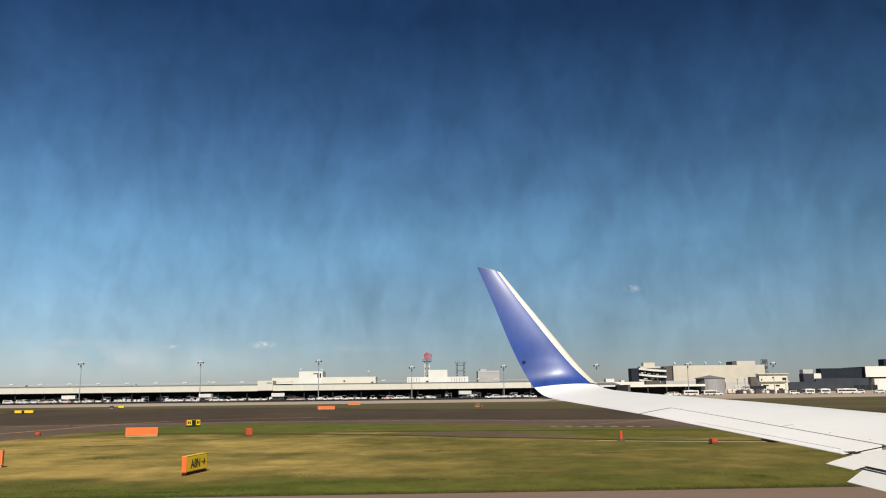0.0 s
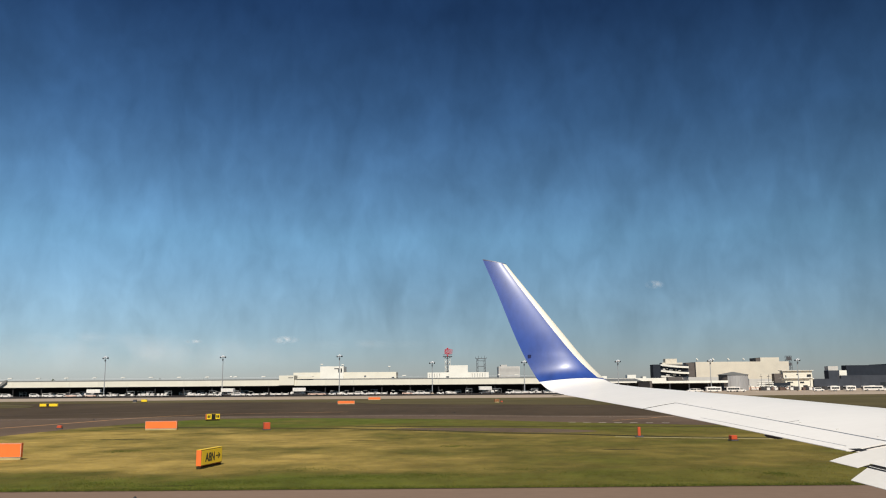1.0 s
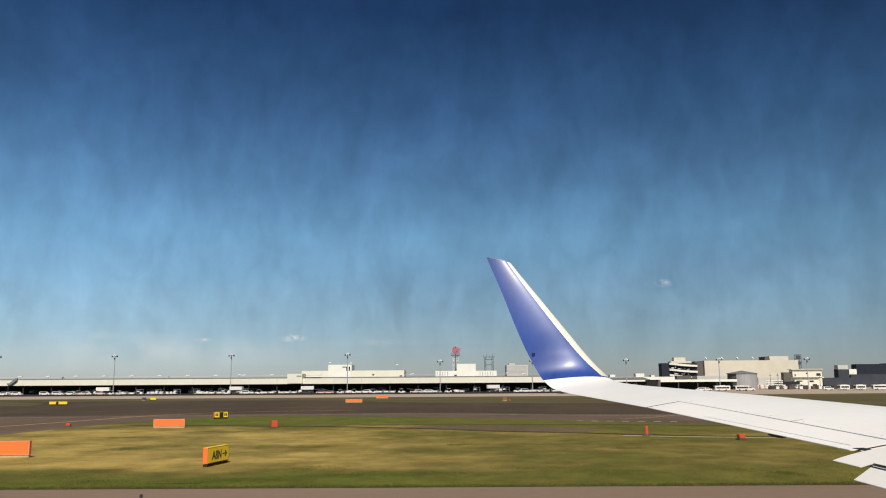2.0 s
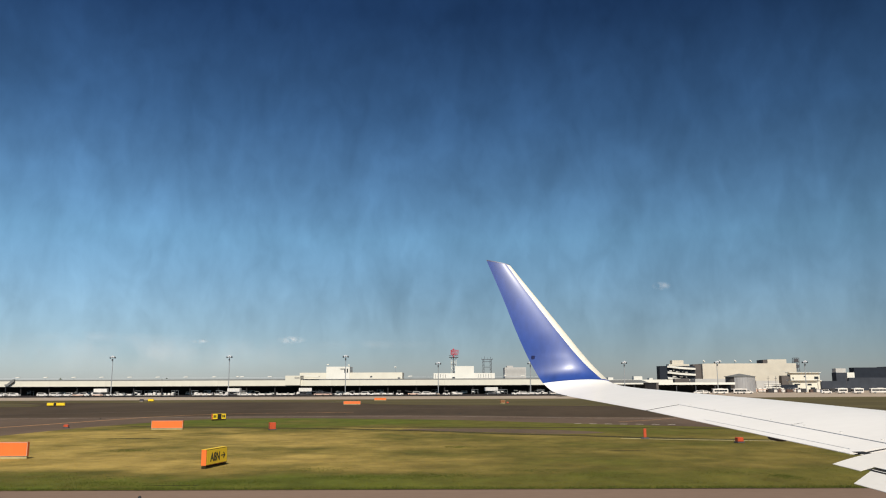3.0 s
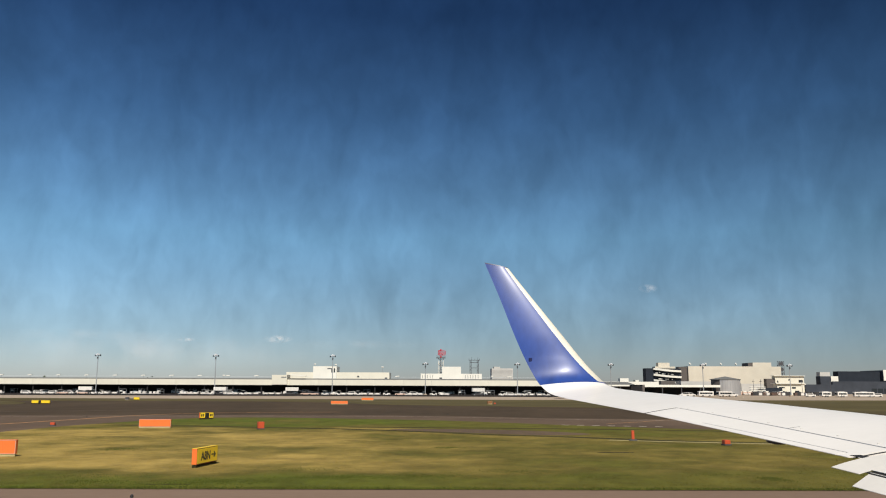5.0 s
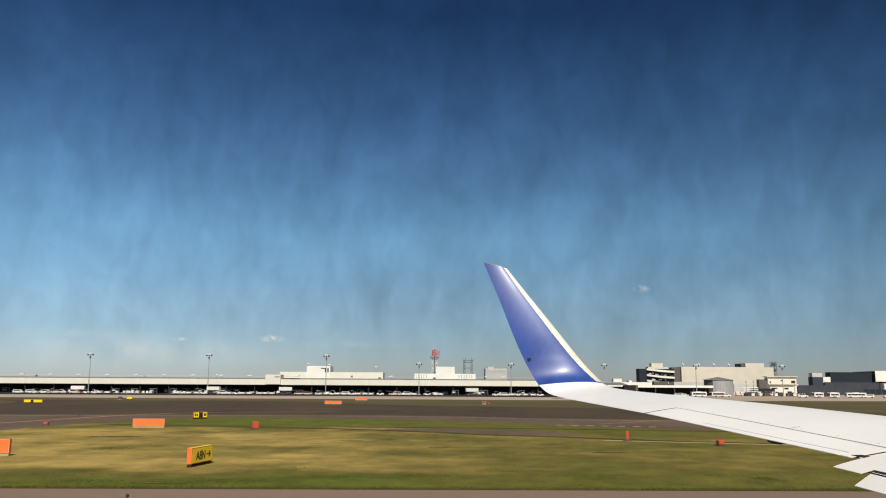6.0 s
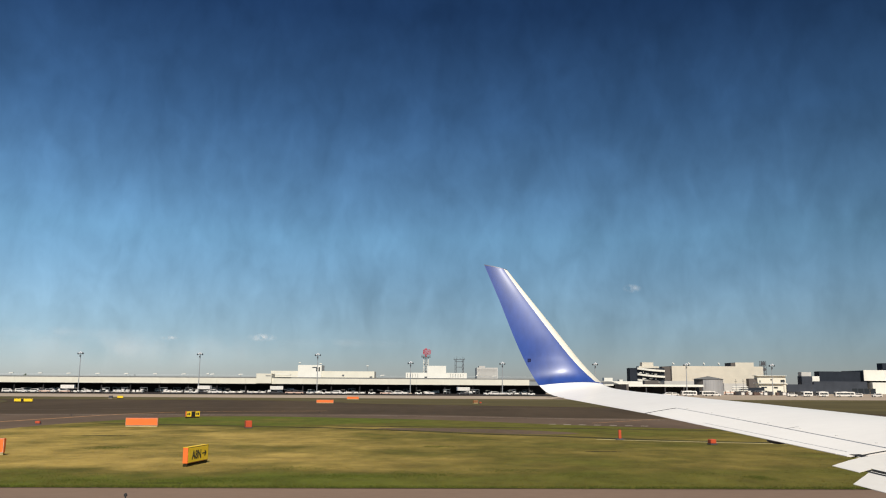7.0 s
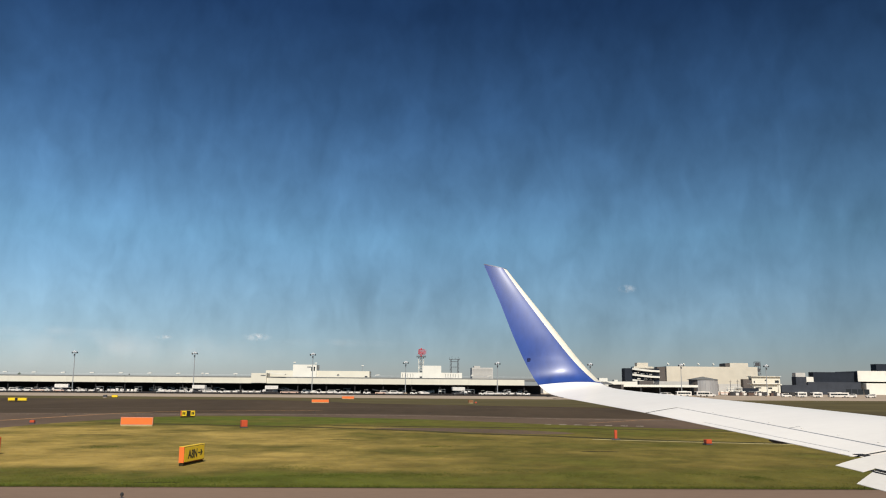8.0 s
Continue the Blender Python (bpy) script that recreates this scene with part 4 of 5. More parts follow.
# ---- apron flood masts ----
def flood_mast(m, h, name="flood_mast"):
    ob = thing(name, "tall grey flood mast with a cluster of lamps", "light mast", m, group="apron flood masts")
    part("pole", Mesh().tube((0, 0, 0), (0, 0, h), 0.23, 0.13, 12), M_STEEL, ob, "tapered steel pole")
    part("foot", Mesh().soft_box(-0.8, 0.8, -0.8, 0.8, 0, 0.5, 0.05), M_CONCRETE, ob, "concrete foot")
    part("crossarm", Mesh().box(-1.0, 1.0, -0.1, 0.1, h - 0.3, h - 0.1).box(-0.1, 0.1, -0.9, 0.9, h - 0.3, h - 0.1), M_STEEL, ob, "crossarm")
    for i, (x, y, dz, c) in enumerate(((-1.1, -0.3, -0.25, M_DSTEEL), (-0.55, -0.5, 0.0, M_LAMP), (0.05, -0.6, 0.35, M_LAMP), (0.58, -0.5, 0.1, M_LAMP), (1.1, -0.3, -0.2, M_DSTEEL))):
        lamp = part("floodlight", Mesh().soft_box(x - 0.30, x + 0.30, y - 0.35, y + 0.3, h - 0.55 + dz, h + 0.2 + dz, 0.12), c, ob)
        part("lens", Mesh().box(x - 0.22, x + 0.22, y - 0.38, y - 0.352, h - 0.4 + dz, h + 0.05 + dz), M_LAMP if c is M_LAMP else M_GLASS, lamp)
    part("ladder_box", Mesh().soft_box(-0.3, 0.3, -0.7, -0.3, h - 1.9, h - 1.0, 0.05), M_DSTEEL, ob)
    return ob


big = flood_mast(pose(-156.1, 378, 0.03), 18.0)
for x in (-319.5, -265, -210.9, -101.3, -46.8):
    copy_thing(big, pose(x, 378, 0.03))
small = flood_mast(pose(-3.5, 382, 0.03), 14.7)
for x in (40.0, 84.3, 128.1, 169.5):
    copy_thing(small, pose(x, 382, 0.03))


# ---- buildings beyond the wing ----
block("service_hall", "long low white service hall", 76, 133.3, 470, 490, 0.03, 7.2, M_WHITE)
for x, w, h in ((95, 3, 1.6), (110, 5, 2.2), (119, 2, 1.2)):
    block("roof_unit", "small white roof unit", x, x + w, 474, 479, 7.0, 7.0 + h, M_WHITE)
lean = thing("lean_to", "low lean-to with a grey roof and a white eave strip", "shed", pose(80, 452, 0.03))
part("roof", Mesh().add([(0, 0, 5.5), (33, 0, 5.5), (33, 17, 7.0), (0, 17, 7.0), (0, 0, 5.2), (33, 0, 5.2), (33, 17, 6.7), (0, 17, 6.7)], [(0, 1, 2, 3), (7, 6, 5, 4), (0, 4, 5, 1), (1, 5, 6, 2), (2, 6, 7, 3), (3, 7, 4, 0)]), M_ROOF, lean, "sloping grey roof sheet")
part("eave", Mesh().box(6, 30, -0.3, -0.02, 4.5, 5.3), M_WHITE, lean, "white eave strip")
part("back_wall", Mesh().box(0, 33, 8, 8.3, 0, 5.6), M_INSIDE_SHADE, lean, "wall coloured dark for the shade")
for x in (1, 9, 17, 25, 32):
    part("post", Mesh().box(x - 0.2, x + 0.2, 0.2, 0.6, 0, 5.2), M_DSTEEL, lean)
office = thing("office_building", "dark office building with bowed, sloping white ramp bands", "building", pose(133, 500, 0.03))
OW, OD = 21.5, 9.0
bow = [(4.2, 0.9), (8, 0.1), (12, -0.2), (16, -0.1), (OW, 0.6)]
part("wall", Mesh().slab([(0, 2.2), (4.2, 1.4)] + [(x, y + 0.9) for x, y in bow] + [(OW, OD), (0, OD)], 0, 15.6), M_DARKWALL, office, "dark recessed wall")
part("side_wall", Mesh().box(-0.3, 4.1, 1.6, OD, 0, 15.7), M_DARKWALL, office, "dark blue-grey side")
def ramp_band(z):
    """A white parapet that follows the bowed front and falls towards its far end."""
    me, n = Mesh(), 12
    for k in range(n + 1):
        t = k / n
        x, y = 4.2 + (OW - 4.2) * t, 0.4 - 2.6 * math.sin(math.pi * t)
        zz = z + 0.5 - 1.5 * t ** 1.5 - 0.5 * math.sin(math.pi * t)
        me.v += [(x, y, zz - 0.62), (x, y, zz + 0.55), (x, y + 1.4, zz + 0.55), (x, y + 1.4, zz - 0.62)]
    me.f += [(4 * k + a, 4 * k + (a + 1) % 4, 4 * k + 4 + (a + 1) % 4, 4 * k + 4 + a) for k in range(n) for a in range(4)] + [(3, 2, 1, 0), (4 * n, 4 * n + 1, 4 * n + 2, 4 * n + 3)]
    return me


for z in (7.9, 11.3, 14.9):
    part("ramp_band", ramp_band(z), M_WHITE, office, "white sloping ramp parapet")
for i, (x, z, w) in enumerate(((5.2, 12.8, 1.6), (7.6, 13.2, 0.6), (9.3, 12.4, 2.2), (13.0, 12.3, 0.8), (14.6, 12.0, 1.8), (7.0, 9.3, 2.4), (11.4, 9.2, 2.0), (15.2, 9.0, 0.7))):
    part("parked_item", Mesh().soft_box(x, x + w, -0.2, 0.6, z - 0.5, z + 0.25, 0.1), M_PALE, office, "pale shape on the open deck")
part("penthouse", Mesh().box(7.7, 14.8, 2, 7, 15.6, 19.2).box(5.5, 18.0, 1.5, 8, 15.6, 16.8), M_BEIGE, office, "beige penthouse")
big_hall = block("cargo_hall", "large plain beige cargo hall with a dark side", 165.1, 225.3, 520, 536, 0.03, 17.6, M_BEIGE)
part("side_bay", Mesh().box(-5.6, -0.02, 2.0, 8, 0, 17.2), M_BROWNWALL, big_hall, "dark side bay")
part("lift_house", Mesh().box(43.2, 55.4, 3, 14, 17.3, 20.2), M_BEIGE, big_hall, "beige lift house")
part("lift_house_side", Mesh().box(40.4, 43.1, 3.5, 14, 17.3, 20.0), M_BROWNWALL, big_hall)
part("pipe", Mesh().box(30, 60, -0.14, -0.02, 6.0, 6.15), M_STEEL, big_hall)
for x in (12.5, 22.3, 32.2, 2.0):
    dish = thing("rooftop_dish", "small pale dish aerial on the hall roof", "aerial", pose(165.1 + x, 524, 17.3))
    part("dish", Mesh().tube((0, 0, 1.6), (0.4, -0.4, 2.1), 0.2, 0.9, 14), M_WHITE, dish)
    part("stand", Mesh().tube((0, 0, 0), (0, 0, 1.7), 0.12, n=6), M_STEEL, dish)
lm = lattice("lattice_mast", "dark lattice mast behind the cargo hall", 243.5, 562, 0.03, 22.4, 3.2, M_DSTEEL, 8)
for z in (19.5, 15.5):
    part("panel", Mesh().box(-2.2, 1.0, -2.0, -1.7, z, z + 2.2), M_DSTEEL, lm)
shed = thing("canopy_shed", "low open shed with a white fascia and dark bay", "shed", pose(107.5, 420, 0.03))
part("fascia", Mesh().box(2.7, 42.2, 0, 0.4, 4.1, 5.3), M_WHITE, shed, "white fascia")
part("roof", Mesh().box(1.5, 42.2, 0.4, 24, 4.8, 5.25), M_ROOF, shed)
part("end_wall", Mesh().box(1.5, 2.68, 0.1, 24, 0, 5.3), M_BROWNWALL, shed)
part("back_wall", Mesh().box(2.7, 42.2, 12, 12.4, 0, 4.8), M_INSIDE_SHADE, shed)
for x in (12, 22, 32, 41.8):
    part("post", Mesh().box(x - 0.2, x + 0.2, 0.5, 0.9, 0, 4.8), M_DSTEEL, shed)
block("low_annex", "pale grey low annex behind the shed", 139, 165, 452, 462, 0.03, 7.4, M_PALE)
block("low_annex", "brown rooftop annex behind the shed", 126, 134, 446, 450, 0.03, 7.6, M_BROWNWALL)
tank = thing("storage_tank", "round ribbed steel tank shed with a shallow cone roof", "tank", pose(157.0, 433, 0.03))
TR, TH, SIDES = 7.6, 8.2, 36


def tank_sector(k0, k1, r, z0, z1):
    """A curved run of the tank's wall between two of its seams."""
    ring = [(math.cos(k / SIDES * math.tau), math.sin(k / SIDES * math.tau)) for k in range(k0, k1 + 1)]
    return Mesh().slab([(r * x, r * y) for x, y in ring] + [((r - 0.4) * x, (r - 0.4) * y) for x, y in ring[::-1]], z0, z1)


part("shell", tank_sector(23, 23 + SIDES - 9, TR, 0, TH), M_TANK, tank, "ribbed steel shell", smooth=30)
part("dark_sector", tank_sector(14, 23, TR - 0.3, 0, TH), M_BROWNWALL, tank, "dark brown sector of the shell")
part("sector_panel", tank_sector(18, 21, TR - 0.2, 0, 4.6), M_DARKWALL, tank, "darker lower panel in the brown sector")
for k in range(23, 23 + SIDES - 8):
    a = k / SIDES * math.tau
    part("rib", Mesh().tube(((TR + 0.02) * math.cos(a), (TR + 0.02) * math.sin(a), 0), ((TR + 0.02) * math.cos(a), (TR + 0.02) * math.sin(a), TH), 0.09, n=5), M_TANK, tank)
cone = [((TR + 0.35) * math.cos(k / SIDES * math.tau), (TR + 0.35) * math.sin(k / SIDES * math.tau)) for k in range(SIDES)]
part("roof", Mesh().add([(x, y, TH) for x, y in cone] + [(x, y, TH + 0.2) for x, y in cone] + [(0, 0, TH + 1.75)], [(k, (k + 1) % SIDES, SIDES + (k + 1) % SIDES, SIDES + k) for k in range(SIDES)] + [(SIDES + k, SIDES + (k + 1) % SIDES, 2 * SIDES) for k in range(SIDES)] + [tuple(range(SIDES))[::-1]]), M_ROOF, tank, "shallow grey cone roof")
block("pump_house", "low cream pump house beside the tank", 183.6, 197, 480, 485, 0.03, 6.4, M_PALE, windows=[(9, 1, 3, 2)])
block("cargo_office", "cream two-storey office with dark windows", 212.6, 230.6, 500, 505, 0.03, 11.2, M_CREAM, windows=[(14.6, 7.4, 2.6, 1.5), (8.2, 8.6, 1.0, 0.7), (1.2, 7.2, 0.7, 1.2)])
part("eave", Mesh().box(-1.0, 18.4, -1.2, 5.4, 11.22, 11.5), M_WHITE, bpy.data.objects["cargo_office"], "white projecting flat eave")
block("cargo_office", "dark brown end block of the cream office", 207.5, 212.5, 501, 505, 0.03, 9.6, M_BROWNWALL)
block("gatehouse", "cream gatehouse with a projecting white roof", 200.8, 214.9, 470, 475, 0.03, 6.4, M_CREAM, windows=[(1.0, 3.9, 3.4, 0.6), (8.5, 3.6, 2.4, 0.9), (2.0, 0.8, 2.2, 1.4), (10.2, 0.6, 2.6, 1.8)])
piece("gatehouse_roof", Mesh().prism([(199.6, 6.4), (215.8, 6.4), (216.8, 5.8), (217.2, 6.2), (215.8, 6.9), (199.6, 6.9)], 468.6, 476), M_WHITE, "thin white projecting roof", "roof", kind="")
block("low_shelter", "low dark shelter with a pale roof", 188.0, 200.2, 462, 466, 0.03, 4.0, M_DARKWALL, M_WHITE)
block("stair_tower", "grey stair tower beside the hangar", 252.4, 259.3, 524, 530, 0.03, 11.6, M_GREYWALL)
block("yard_shed", "low dark blue-grey shed in the cargo yard", 233.5, 256.5, 505, 512, 0.03, 6.2, M_GREYWALL, M_DARKWALL)
block("lift_block", "pale lift block on the grey tower", 252.6, 259.1, 524.5, 529.5, 11.35, 14.3, M_PALE)
block("roof_unit", "white roof unit beside the hangar", 267.9, 272.8, 541, 544.5, 8.2, 11.9, M_WHITE)
block("hangar", "dark grey hangar with a long blank front", 282.4, 311.9, 560, 567, 0.03, 15.6, M_DARKWALL)
low = block("hangar_annex", "low grey hangar annex with dark openings", 268.2, 305, 540, 545, 0.03, 8.5, M_GREYWALL, windows=[(26 + 4.2 * k, 0.2, 3.6, 3.6) for k in range(4)])
white_hangar = thing("hangar", "white hangar with a dark open front under a deep fascia", "hangar", pose(312.1, 556, 0.03))
part("fascia", Mesh().box(0, 62, 0, 0.5, 9.2, 16.6), M_WHITE, white_hangar, "deep white fascia")
part("roof", Mesh().box(0, 62, 0.5, 30, 16.0, 16.4), M_ROOF, white_hangar)
part("side_wall", Mesh().box(0, 0.5, 0.5, 30, 0, 16.0), M_GREYWALL, white_hangar)
part("back_wall", Mesh().box(0.5, 62, 14, 14.5, 0, 16.0), M_INSIDE_SHADE, white_hangar, "wall coloured dark for the shade")
part("soffit", Mesh().box(0.5, 62, 0.5, 14, 9.0, 9.2), M_INSIDE_SHADE, white_hangar)
part("front_block", Mesh().soft_box(4.0, 20.5, -3.0, 6.0, 0, 8.0, 0.1), M_WHITE, white_hangar, "white block in the open front")
for x in (30.0, 44.0, 58.0):
    part("post", Mesh().box(x - 0.4, x + 0.4, 0.1, 0.9, 0, 9.2), M_GREYWALL, white_hangar)
block("hangar_roof_block", "dark block on the white hangar roof", 329.4, 365, 562, 569, 16.4, 21.7, M_DARKWALL)


# ---- ground vehicles ----
def wheels(ob, spots, r):
    for x, y in spots:
        w = part("wheel", Mesh().tube((x, y - 0.12, r), (x, y + 0.12, r), r, n=12), M_TYRE, ob, "black tyre", smooth=40)
        part("hub", Mesh().tube((x, y - 0.14, r), (x, y - 0.121, r), r * 0.5, n=8), M_STEEL, w)


def van(m, mt=M_VEH, long=4.4):
    ob = thing("service_van", "white airport service van parked by the terminal", "van", m, group="apron vehicles")
    l = long / 2
    part("body", Mesh().prism([(-l, 0.35), (l, 0.35), (l, 0.95), (l - 0.9, 1.0), (l - 1.5, 1.62), (-l + 0.3, 1.70), (-l, 1.05)], -0.85, 0.85), mt, ob)
    for y in (-0.86, 0.86):
        part("window", Mesh().prism([(-l + 0.4, 1.08), (l - 1.15, 1.08), (l - 1.6, 1.52), (-l + 0.5, 1.56)], y - 0.01, y + 0.01), M_GLASS, ob)
    wheels(ob, [(x, y) for x in (-l + 0.8, l - 0.8) for y in (-0.8, 0.8)], 0.33)
    return ob


def tug(m):
    ob = thing("baggage_tug", "white baggage tug with an open cab", "tug", m, group="apron vehicles")
    part("body", Mesh().prism([(-1.5, 0.3), (1.5, 0.3), (1.5, 0.95), (0.3, 1.05), (0.1, 0.7), (-0.7, 0.7), (-0.8, 1.1), (-1.5, 1.05)], -0.65, 0.65), M_VEH, ob)
    part("roof", Mesh().box(-1.0, 0.5, -0.65, 0.65, 1.85, 1.93), M_VEH, ob)
    for x in (-0.95, 0.4):
        for y in (-0.6, 0.6):
            part("post", Mesh().tube((x, y, 0.9), (x, y, 1.86), 0.035, n=5), M_DSTEEL, ob)
    wheels(ob, [(x, y) for x in (-1.0, 1.0) for y in (-0.6, 0.6)], 0.3)
    return ob


def cart(m, cover=True):
    ob = thing("baggage_cart", "white baggage cart on the apron", "baggage cart", m, group="baggage carts")
    part("deck", Mesh().box(-1.25, 1.25, -0.75, 0.75, 0.42, 0.56), M_VEH, ob)
    if cover:
        part("end", Mesh().box(-1.25, -1.18, -0.75, 0.75, 0.56, 1.5), M_VEH, ob)
        part("end", Mesh().box(1.18, 1.25, -0.75, 0.75, 0.56, 1.2), M_VEH, ob)
        part("load", Mesh().soft_box(-1.0, 0.9, -0.6, 0.6, 0.56, 1.05, 0.08), M_VEH, ob)
    else:
        part("load", Mesh().soft_box(-0.5, 0.5, -0.6, 0.6, 0.56, 1.35, 0.12), M_VEH, ob)
    part("bar", Mesh().tube((1.25, 0, 0.45), (1.9, 0, 0.3), 0.04, n=5), M_DSTEEL, ob)
    wheels(ob, [(x, y) for x in (-0.85, 0.85) for y in (-0.65, 0.65)], 0.22)
    return ob


def loader(m):
    ob = thing("cargo_loader", "white scissor-lift truck with a raised box", "truck", m, group="apron vehicles")
    part("chassis", Mesh().box(-3.2, 3.2, -1.0, 1.0, 0.5, 0.85), M_DSTEEL, ob)
    part("cab", Mesh().prism([(2.0, 0.6), (3.4, 0.6), (3.4, 1.3), (3.1, 1.7), (2.0, 1.7)], -1.0, 1.0), M_VEH, ob)
    part("box", Mesh().soft_box(-3.2, 2.4, -1.15, 1.15, 1.75, 3.3, 0.06), M_VEH, ob, "white box body")
    for s in (-1, 1):
        part("scissor", Mesh().tube((-2.4 * s, 0.8 * s, 0.85), (2.0 * s, 0.8 * s, 1.78), 0.08, n=5).tube((2.0 * s, 0.7 * s, 0.85), (-2.4 * s, 0.7 * s, 1.78), 0.08, n=5), M_DSTEEL, ob)
    wheels(ob, [(x, y) for x in (-2.2, 2.3) for y in (-0.9, 0.9)], 0.45)
    return ob


def belt(m):
    ob = thing("belt_loader", "pale belt loader with a sloping conveyor", "belt loader", m, group="apron vehicles")
    part("body", Mesh().soft_box(-2.2, 2.2, -0.7, 0.7, 0.35, 0.9, 0.06), M_VEHP, ob)
    part("conveyor", Mesh().prism([(-3.2, 0.7), (3.4, 1.9), (3.4, 2.15), (-3.2, 0.95)], -0.45, 0.45), M_DSTEEL, ob, "dark sloping belt")
    part("seat_box", Mesh().soft_box(-1.9, -1.0, 0.46, 0.7, 0.9, 1.5, 0.05), M_DSTEEL, ob)
    wheels(ob, [(x, y) for x in (-1.5, 1.5) for y in (-0.65, 0.65)], 0.32)
    return ob


def rack(m):
    ob = thing("equipment_rack", "open steel equipment rack under the terminal roof", "rack", m, group="equipment racks")
    for x in (-1.6, 0, 1.6):
        part("post", Mesh().box(x - 0.06, x + 0.06, -0.06, 0.06, 0, 2.1), M_STEEL, ob)
    part("top", Mesh().box(-1.7, 1.7, -0.6, 0.6, 2.1, 2.2), M_STEEL, ob)
    part("shelf", Mesh().box(-1.6, 1.6, -0.5, 0.5, 0.9, 0.98), M_STEEL, ob)
    part("load", Mesh().soft_box(-1.4, -0.3, -0.45, 0.45, 0.98, 1.5, 0.05), M_VEH, ob)
    return ob


def bus(m, long=6.6, low=1.1, high=1.85):
    ob = thing("apron_bus", "white apron bus with dark windows", "bus", m, group="apron buses")
    l = long / 2
    part("body", Mesh().soft_box(-l, l, -1.2, 1.2, 0.3, 2.3, 0.14), M_VEH, ob, "white body")
    for i in range(5):
        x0 = -l + 0.5 + i * (long - 1.0) / 5
        for y in (-1.215, 1.215):
            part("window", Mesh().box(x0, x0 + (long - 1.0) / 5 - 0.07, y - 0.01, y + 0.01, low, high), M_GLASS, ob)
    for x in (-l - 0.01, l + 0.01):
        part("windscreen", Mesh().box(x - 0.012, x + 0.012, -1.0, 1.0, 1.0, 1.95), M_GLASS, ob)
    part("roof_unit", Mesh().soft_box(-1.2, 1.2, -0.7, 0.7, 2.29, 2.45, 0.08), M_VEH, ob)
    wheels(ob, [(x, y) for x in (-l + 1.7, l - 1.9) for y in (-1.1, 1.1)], 0.38)
    return ob


rv = random.Random(11)
Z0 = 0.034


def row(make, xs, y=352.0):
    """The same kind of vehicle at several places along the terminal."""
    one = None
    for x in xs:
        m = pose(x, y + rv.uniform(-2.5, 2.5), Z0, 0, 0, rv.choice((0, 180)) + rv.uniform(-12, 12))
        one = copy_thing(one, m) if one else make(m)


row(van, [-193.1, -189.2, -187.0, -174.4, -170.4, -163.9, -157.0, -151.6, -86.9, -35.7, -12.2, -7.9, 33.7, -199.1, -209.0, -218.9])
row(tug, [-166.9, -161.2, -147.2, -142.6, -95.6, -81.5, -46.3, -40.4, -31.9, -19.8, 0.3, 29.9, 39.9, 49.1, -204.0])
row(cart, [-139.9, -137.7, -107.5, -105.0, -102.1, -99.1, -88.5, -84.9, -79.0, -76.3, -72.0, -69.6, -66.9, -43.4, -38.4, -29.5, -26.8, -23.8, -9.9, -5.4, 4.0, 6.0, 32.5, 37.4, 43.1, 46.1])
row(lambda m: cart(m, False), [-131.5, -129.9, -128.5, -126.9, -125.5, -124.0, -122.8, -121.3, -119.8, -118.3, -108.4, -106.2, -103.7], 350)
row(belt, [-53.9, -50.5, -157.9, -148.7, -13.9], 348)
row(loader, [-152.0, 20.5, -93.5, -62.0], 358)
row(rack, [-151.0, -140.9, -132.1, -122.3, -110.8, -99.9, 46.1, 24.8, 28.4, 14.2], 396)
row(lambda m: bus(m, 6.6, 1.05, 1.8), [121.3, 129.4], 358)
row(lambda m: bus(m, 4.6, 1.05, 1.8), [174.6, 180.6], 358)
row(lambda m: bus(m, 8.4, 1.15, 1.8), [191.3], 358)
row(van, [112.2, 116.0, 134.9, 200.4, 169.1, 208.5], 362)
row(cart, [167.6, 170.6, 173.9, 177.6, 180.0, 184.9, 190.4, 194.9], 432)
row(rack, [176.1, 179.9, 186.7], 440)
# gear parked deeper under the roof, in its shade
row(cart, [-215 + 6.1 * k + rv.uniform(-2.5, 2.5) for k in range(0, 45, 3)], 404)
row(rack, [-210 + 9.7 * k + rv.uniform(-4, 4) for k in range(0, 28, 3)], 408)
row(van, [-196 + 23.0 * k + rv.uniform(-8, 8) for k in range(0, 11, 3)], 410)


def work_pole(m, h):
    ob = thing("yard_pole", "thin dark pole with a short arm in the cargo yard", "pole", m, group="yard poles")
    part("shaft", Mesh().tube((0, 0, 0), (0, 0, h), 0.14, 0.1, 8), M_DSTEEL, ob)
    part("arm", Mesh().box(-0.7, 0.7, -0.08, 0.08, h - 1.2, h - 1.0), M_DSTEEL, ob)
    return ob


def pallet_stack(m):
    ob = thing("cargo_stack", "stack of wrapped cargo pallets in the yard", "cargo", m, group="cargo stacks")
    part("pallet", Mesh().box(-1.4, 1.4, -1.0, 1.0, 0, 0.18), M_BROWNWALL, ob)
    part("load", Mesh().soft_box(-1.3, 1.3, -0.9, 0.9, 0.18, 1.5, 0.1), M_VEHP, ob)
    part("load", Mesh().soft_box(-0.9, 1.0, -0.8, 0.8, 1.5, 2.2, 0.1), M_WHITE, ob)
    return ob


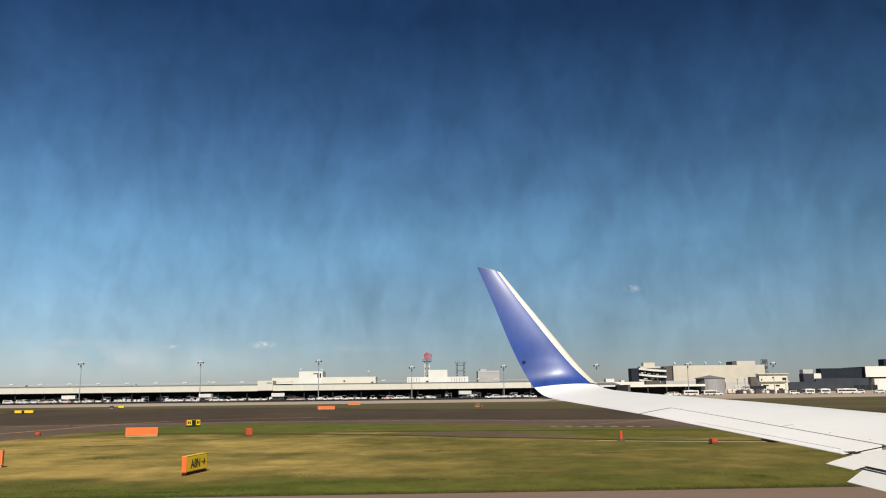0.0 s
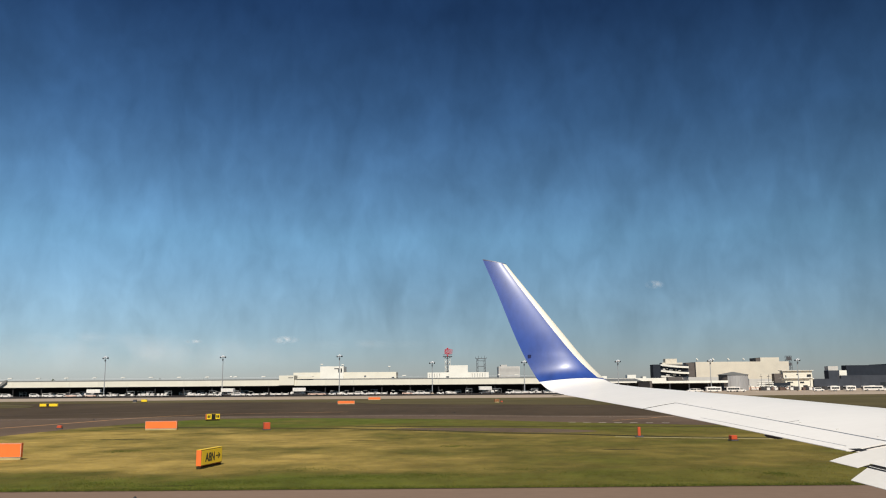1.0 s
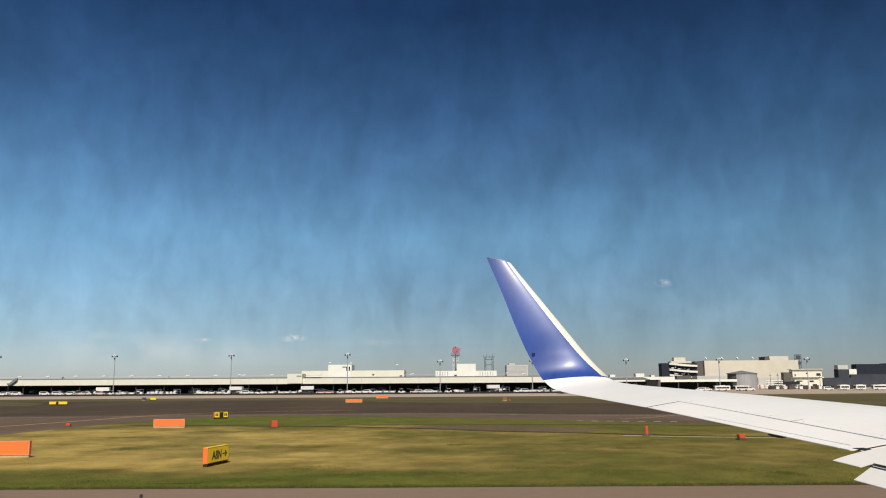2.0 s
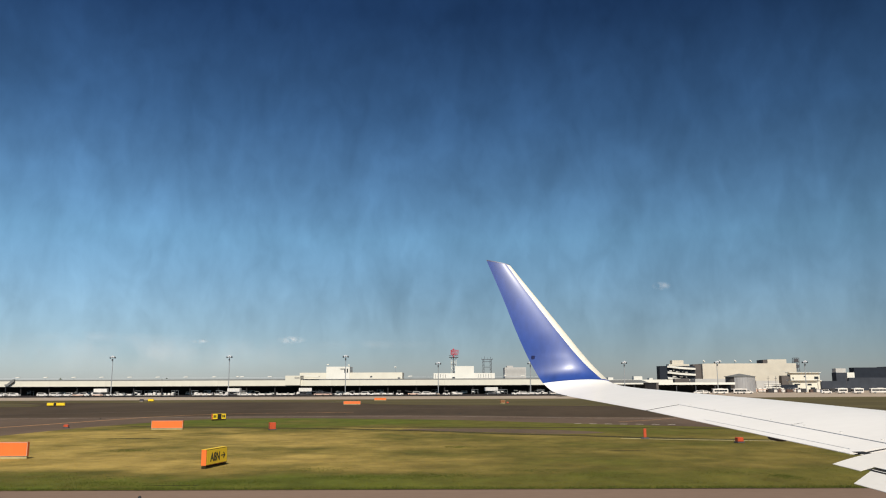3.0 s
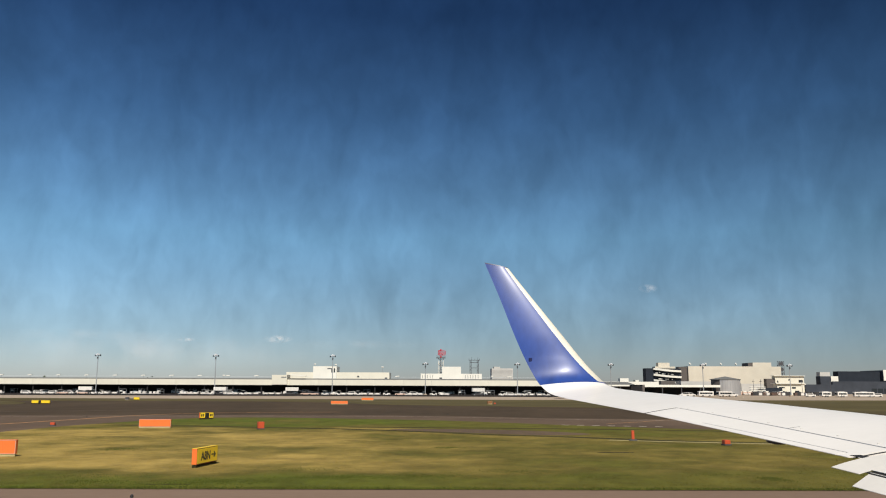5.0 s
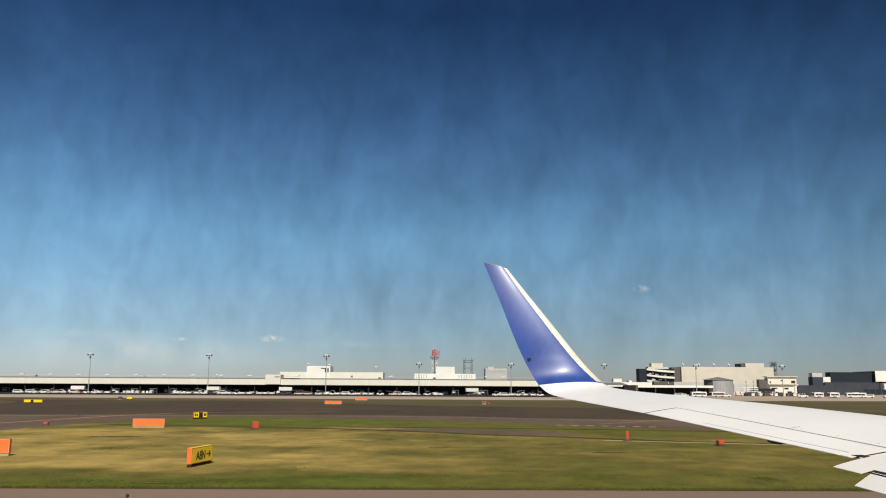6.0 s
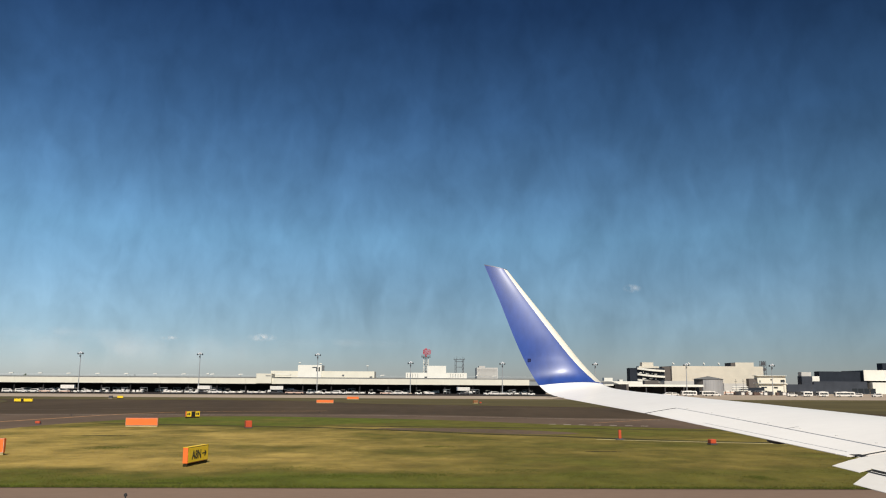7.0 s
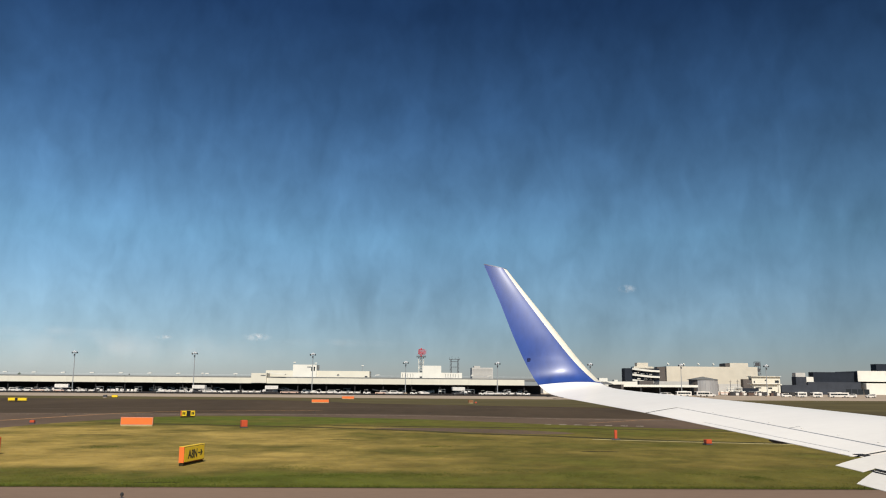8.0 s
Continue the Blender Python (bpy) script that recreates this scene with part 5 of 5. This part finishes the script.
yard = work_pole(pose(181.0, 445, Z0), 8.5)
for x, y, h in ((178.9, 450, 1), (201.6, 440, 1), (232.0, 470, 1)):
    copy_thing(yard, pose(x, y, Z0))
row(pallet_stack, [168.7, 171.4, 174.2, 177.9, 181.0, 184.1, 191.2, 195.5], 446)
M_CRATE = mat("rust-brown container paint", (0.10, 0.06, 0.045), 0.7, vary=0.4, scale=0.8, piece=0.8)
M_TARP = mat("dark canvas cover", (0.036, 0.034, 0.034), 0.8, vary=0.4, scale=0.8, piece=0.8)


def container(m, mt, w, h, label):
    ob = thing("cargo_container", label, "container", m, group="yard containers")
    part("body", Mesh().soft_box(-w / 2, w / 2, -0.8, 0.8, 0.12, h, 0.08), mt, ob)
    part("base", Mesh().box(-w / 2 + 0.05, w / 2 - 0.05, -0.75, 0.75, 0, 0.12), M_DSTEEL, ob)
    part("door", Mesh().box(-w / 2 + 0.15, -0.05, -0.84, -0.80, 0.2, h - 0.15), mt, ob)
    return ob


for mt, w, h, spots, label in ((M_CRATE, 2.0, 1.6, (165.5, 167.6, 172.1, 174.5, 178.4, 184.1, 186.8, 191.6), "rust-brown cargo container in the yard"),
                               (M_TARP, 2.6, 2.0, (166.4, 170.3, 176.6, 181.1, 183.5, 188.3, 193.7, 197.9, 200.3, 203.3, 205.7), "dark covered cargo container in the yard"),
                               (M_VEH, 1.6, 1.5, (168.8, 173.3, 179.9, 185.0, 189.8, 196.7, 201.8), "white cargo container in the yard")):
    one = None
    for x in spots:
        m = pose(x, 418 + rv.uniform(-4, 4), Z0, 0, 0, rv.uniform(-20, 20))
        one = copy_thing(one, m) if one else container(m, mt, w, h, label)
rack_base = thing("pipe_gantry", "pale steel pipe gantry in the cargo yard", "gantry", pose(183.1, 455, Z0))
for x in (-4.0, 0, 4.0):
    part("post", Mesh().box(x - 0.15, x + 0.15, -0.15, 0.15, 0, 4.6), M_STEEL, rack_base)
for z in (2.4, 3.4, 4.4):
    part("pipe", Mesh().tube((-4.6, 0, z), (4.6, 0, z), 0.22, n=8), M_WHITE, rack_base)


# ---- distance ----
def woods(name, label, x0, x1, y, h, n, seed):
    r, me = random.Random(seed), Mesh()
    for i in range(n):
        x, d = r.uniform(x0, x1), r.uniform(0, 14)
        top = h * (0.6 + 0.4 * math.sin(x * 0.21 + seed) * math.sin(x * 0.083)) * r.uniform(0.55, 1.0)
        z = top * r.random() ** 0.7
        s = r.uniform(0.5, 1.3)
        a, b = Vector((r.uniform(-1, 1), r.uniform(-1, 1), r.uniform(-0.5, 1))) * s, Vector((r.uniform(-1, 1), r.uniform(-1, 1), r.uniform(-1, 1))) * s
        p = Vector((x, y + d, z))
        me.add([p, p + a, p + a + b, p + b], [(0, 1, 2, 3)])
    tagged(new(name, me.data(name, M_LEAF)), label, "trees", kind="stuff")


woods("far_woods", "dark far trees showing over the roof", -420, -330, 760, 14.0, 2600, 3)
woods("far_woods", "dark far trees showing over the roof", -300, -200, 820, 13.5, 2400, 5)


def cloud(m, w, h, seed, thick=0.75, grain=0.05):
    mt = bpy.data.materials.new("cloud vapour")
    mt.use_nodes = True
    n, l = mt.node_tree.nodes, mt.node_tree.links
    n.clear()
    co, nz, gr = n.new("ShaderNodeTexCoord"), n.new("ShaderNodeTexNoise"), n.new("ShaderNodeTexGradient")
    mp = n.new("ShaderNodeMapping")
    mp.inputs["Scale"].default_value = (2 / w, 2 / h, 1)
    gr.gradient_type = "SPHERICAL"
    l.new(co.outputs["Object"], mp.inputs["Vector"])
    l.new(mp.outputs[0], gr.inputs["Vector"])
    nz.inputs["Scale"].default_value, nz.inputs["Detail"].default_value = grain, 5.0
    nz.noise_dimensions = "4D"
    nz.inputs["W"].default_value = seed
    l.new(co.outputs["Object"], nz.inputs["Vector"])
    mr = n.new("ShaderNodeMapRange")
    mr.inputs["From Min"].default_value, mr.inputs["From Max"].default_value = 0.35, 0.75
    l.new(nz.outputs[0], mr.inputs["Value"])
    mu = n.new("ShaderNodeMath")
    mu.operation = "MULTIPLY"
    mr.inputs["To Max"].default_value = thick
    l.new(gr.outputs[1], mu.inputs[0])
    l.new(mr.outputs[0], mu.inputs[1])
    df, tr, mx, out = n.new("ShaderNodeBsdfDiffuse"), n.new("ShaderNodeBsdfTransparent"), n.new("ShaderNodeMixShader"), n.new("ShaderNodeOutputMaterial")
    df.inputs[0].default_value = (0.8, 0.79, 0.8, 1)
    l.new(mu.outputs[0], mx.inputs[0])
    l.new(tr.outputs[0], mx.inputs[1])
    l.new(df.outputs[0], mx.inputs[2])
    l.new(mx.outputs[0], out.inputs[0])
    ob = new("cloud", Mesh().add([(-w / 2, -h / 2, 0), (w / 2, -h / 2, 0), (w / 2, h / 2, 0), (-w / 2, h / 2, 0)], [(0, 1, 2, 3)]).data("cloud", mt))
    ob.matrix_basis = m
    tagged(ob, "small faint white cloud low in the sky", "cloud", kind="structure")


cloud(pose(-728.3, 3800, 222.9, 90, 0, 0), 150, 40, 1.0)
cloud(pose(1032.0, 3800, 472.8, 90, 0, 0), 100, 46, 9.0, 0.5, 0.03)
cloud(pose(-1748.7, 3900, 247.9, 90, 0, 0), 1000, 60, 11.0, 0.15, 0.009)
cloud(pose(-1500, 3980, 165, 90, 0, 0), 2000, 210, 21.0, 0.34, 0.005)
cloud(pose(-402.3, 3950, 206.4, 90, 0, 0), 800, 50, 14.0, 0.13, 0.009)
cloud(pose(-1161.0, 3800, 217.5, 90, 0, 0), 90, 22, 7.0)
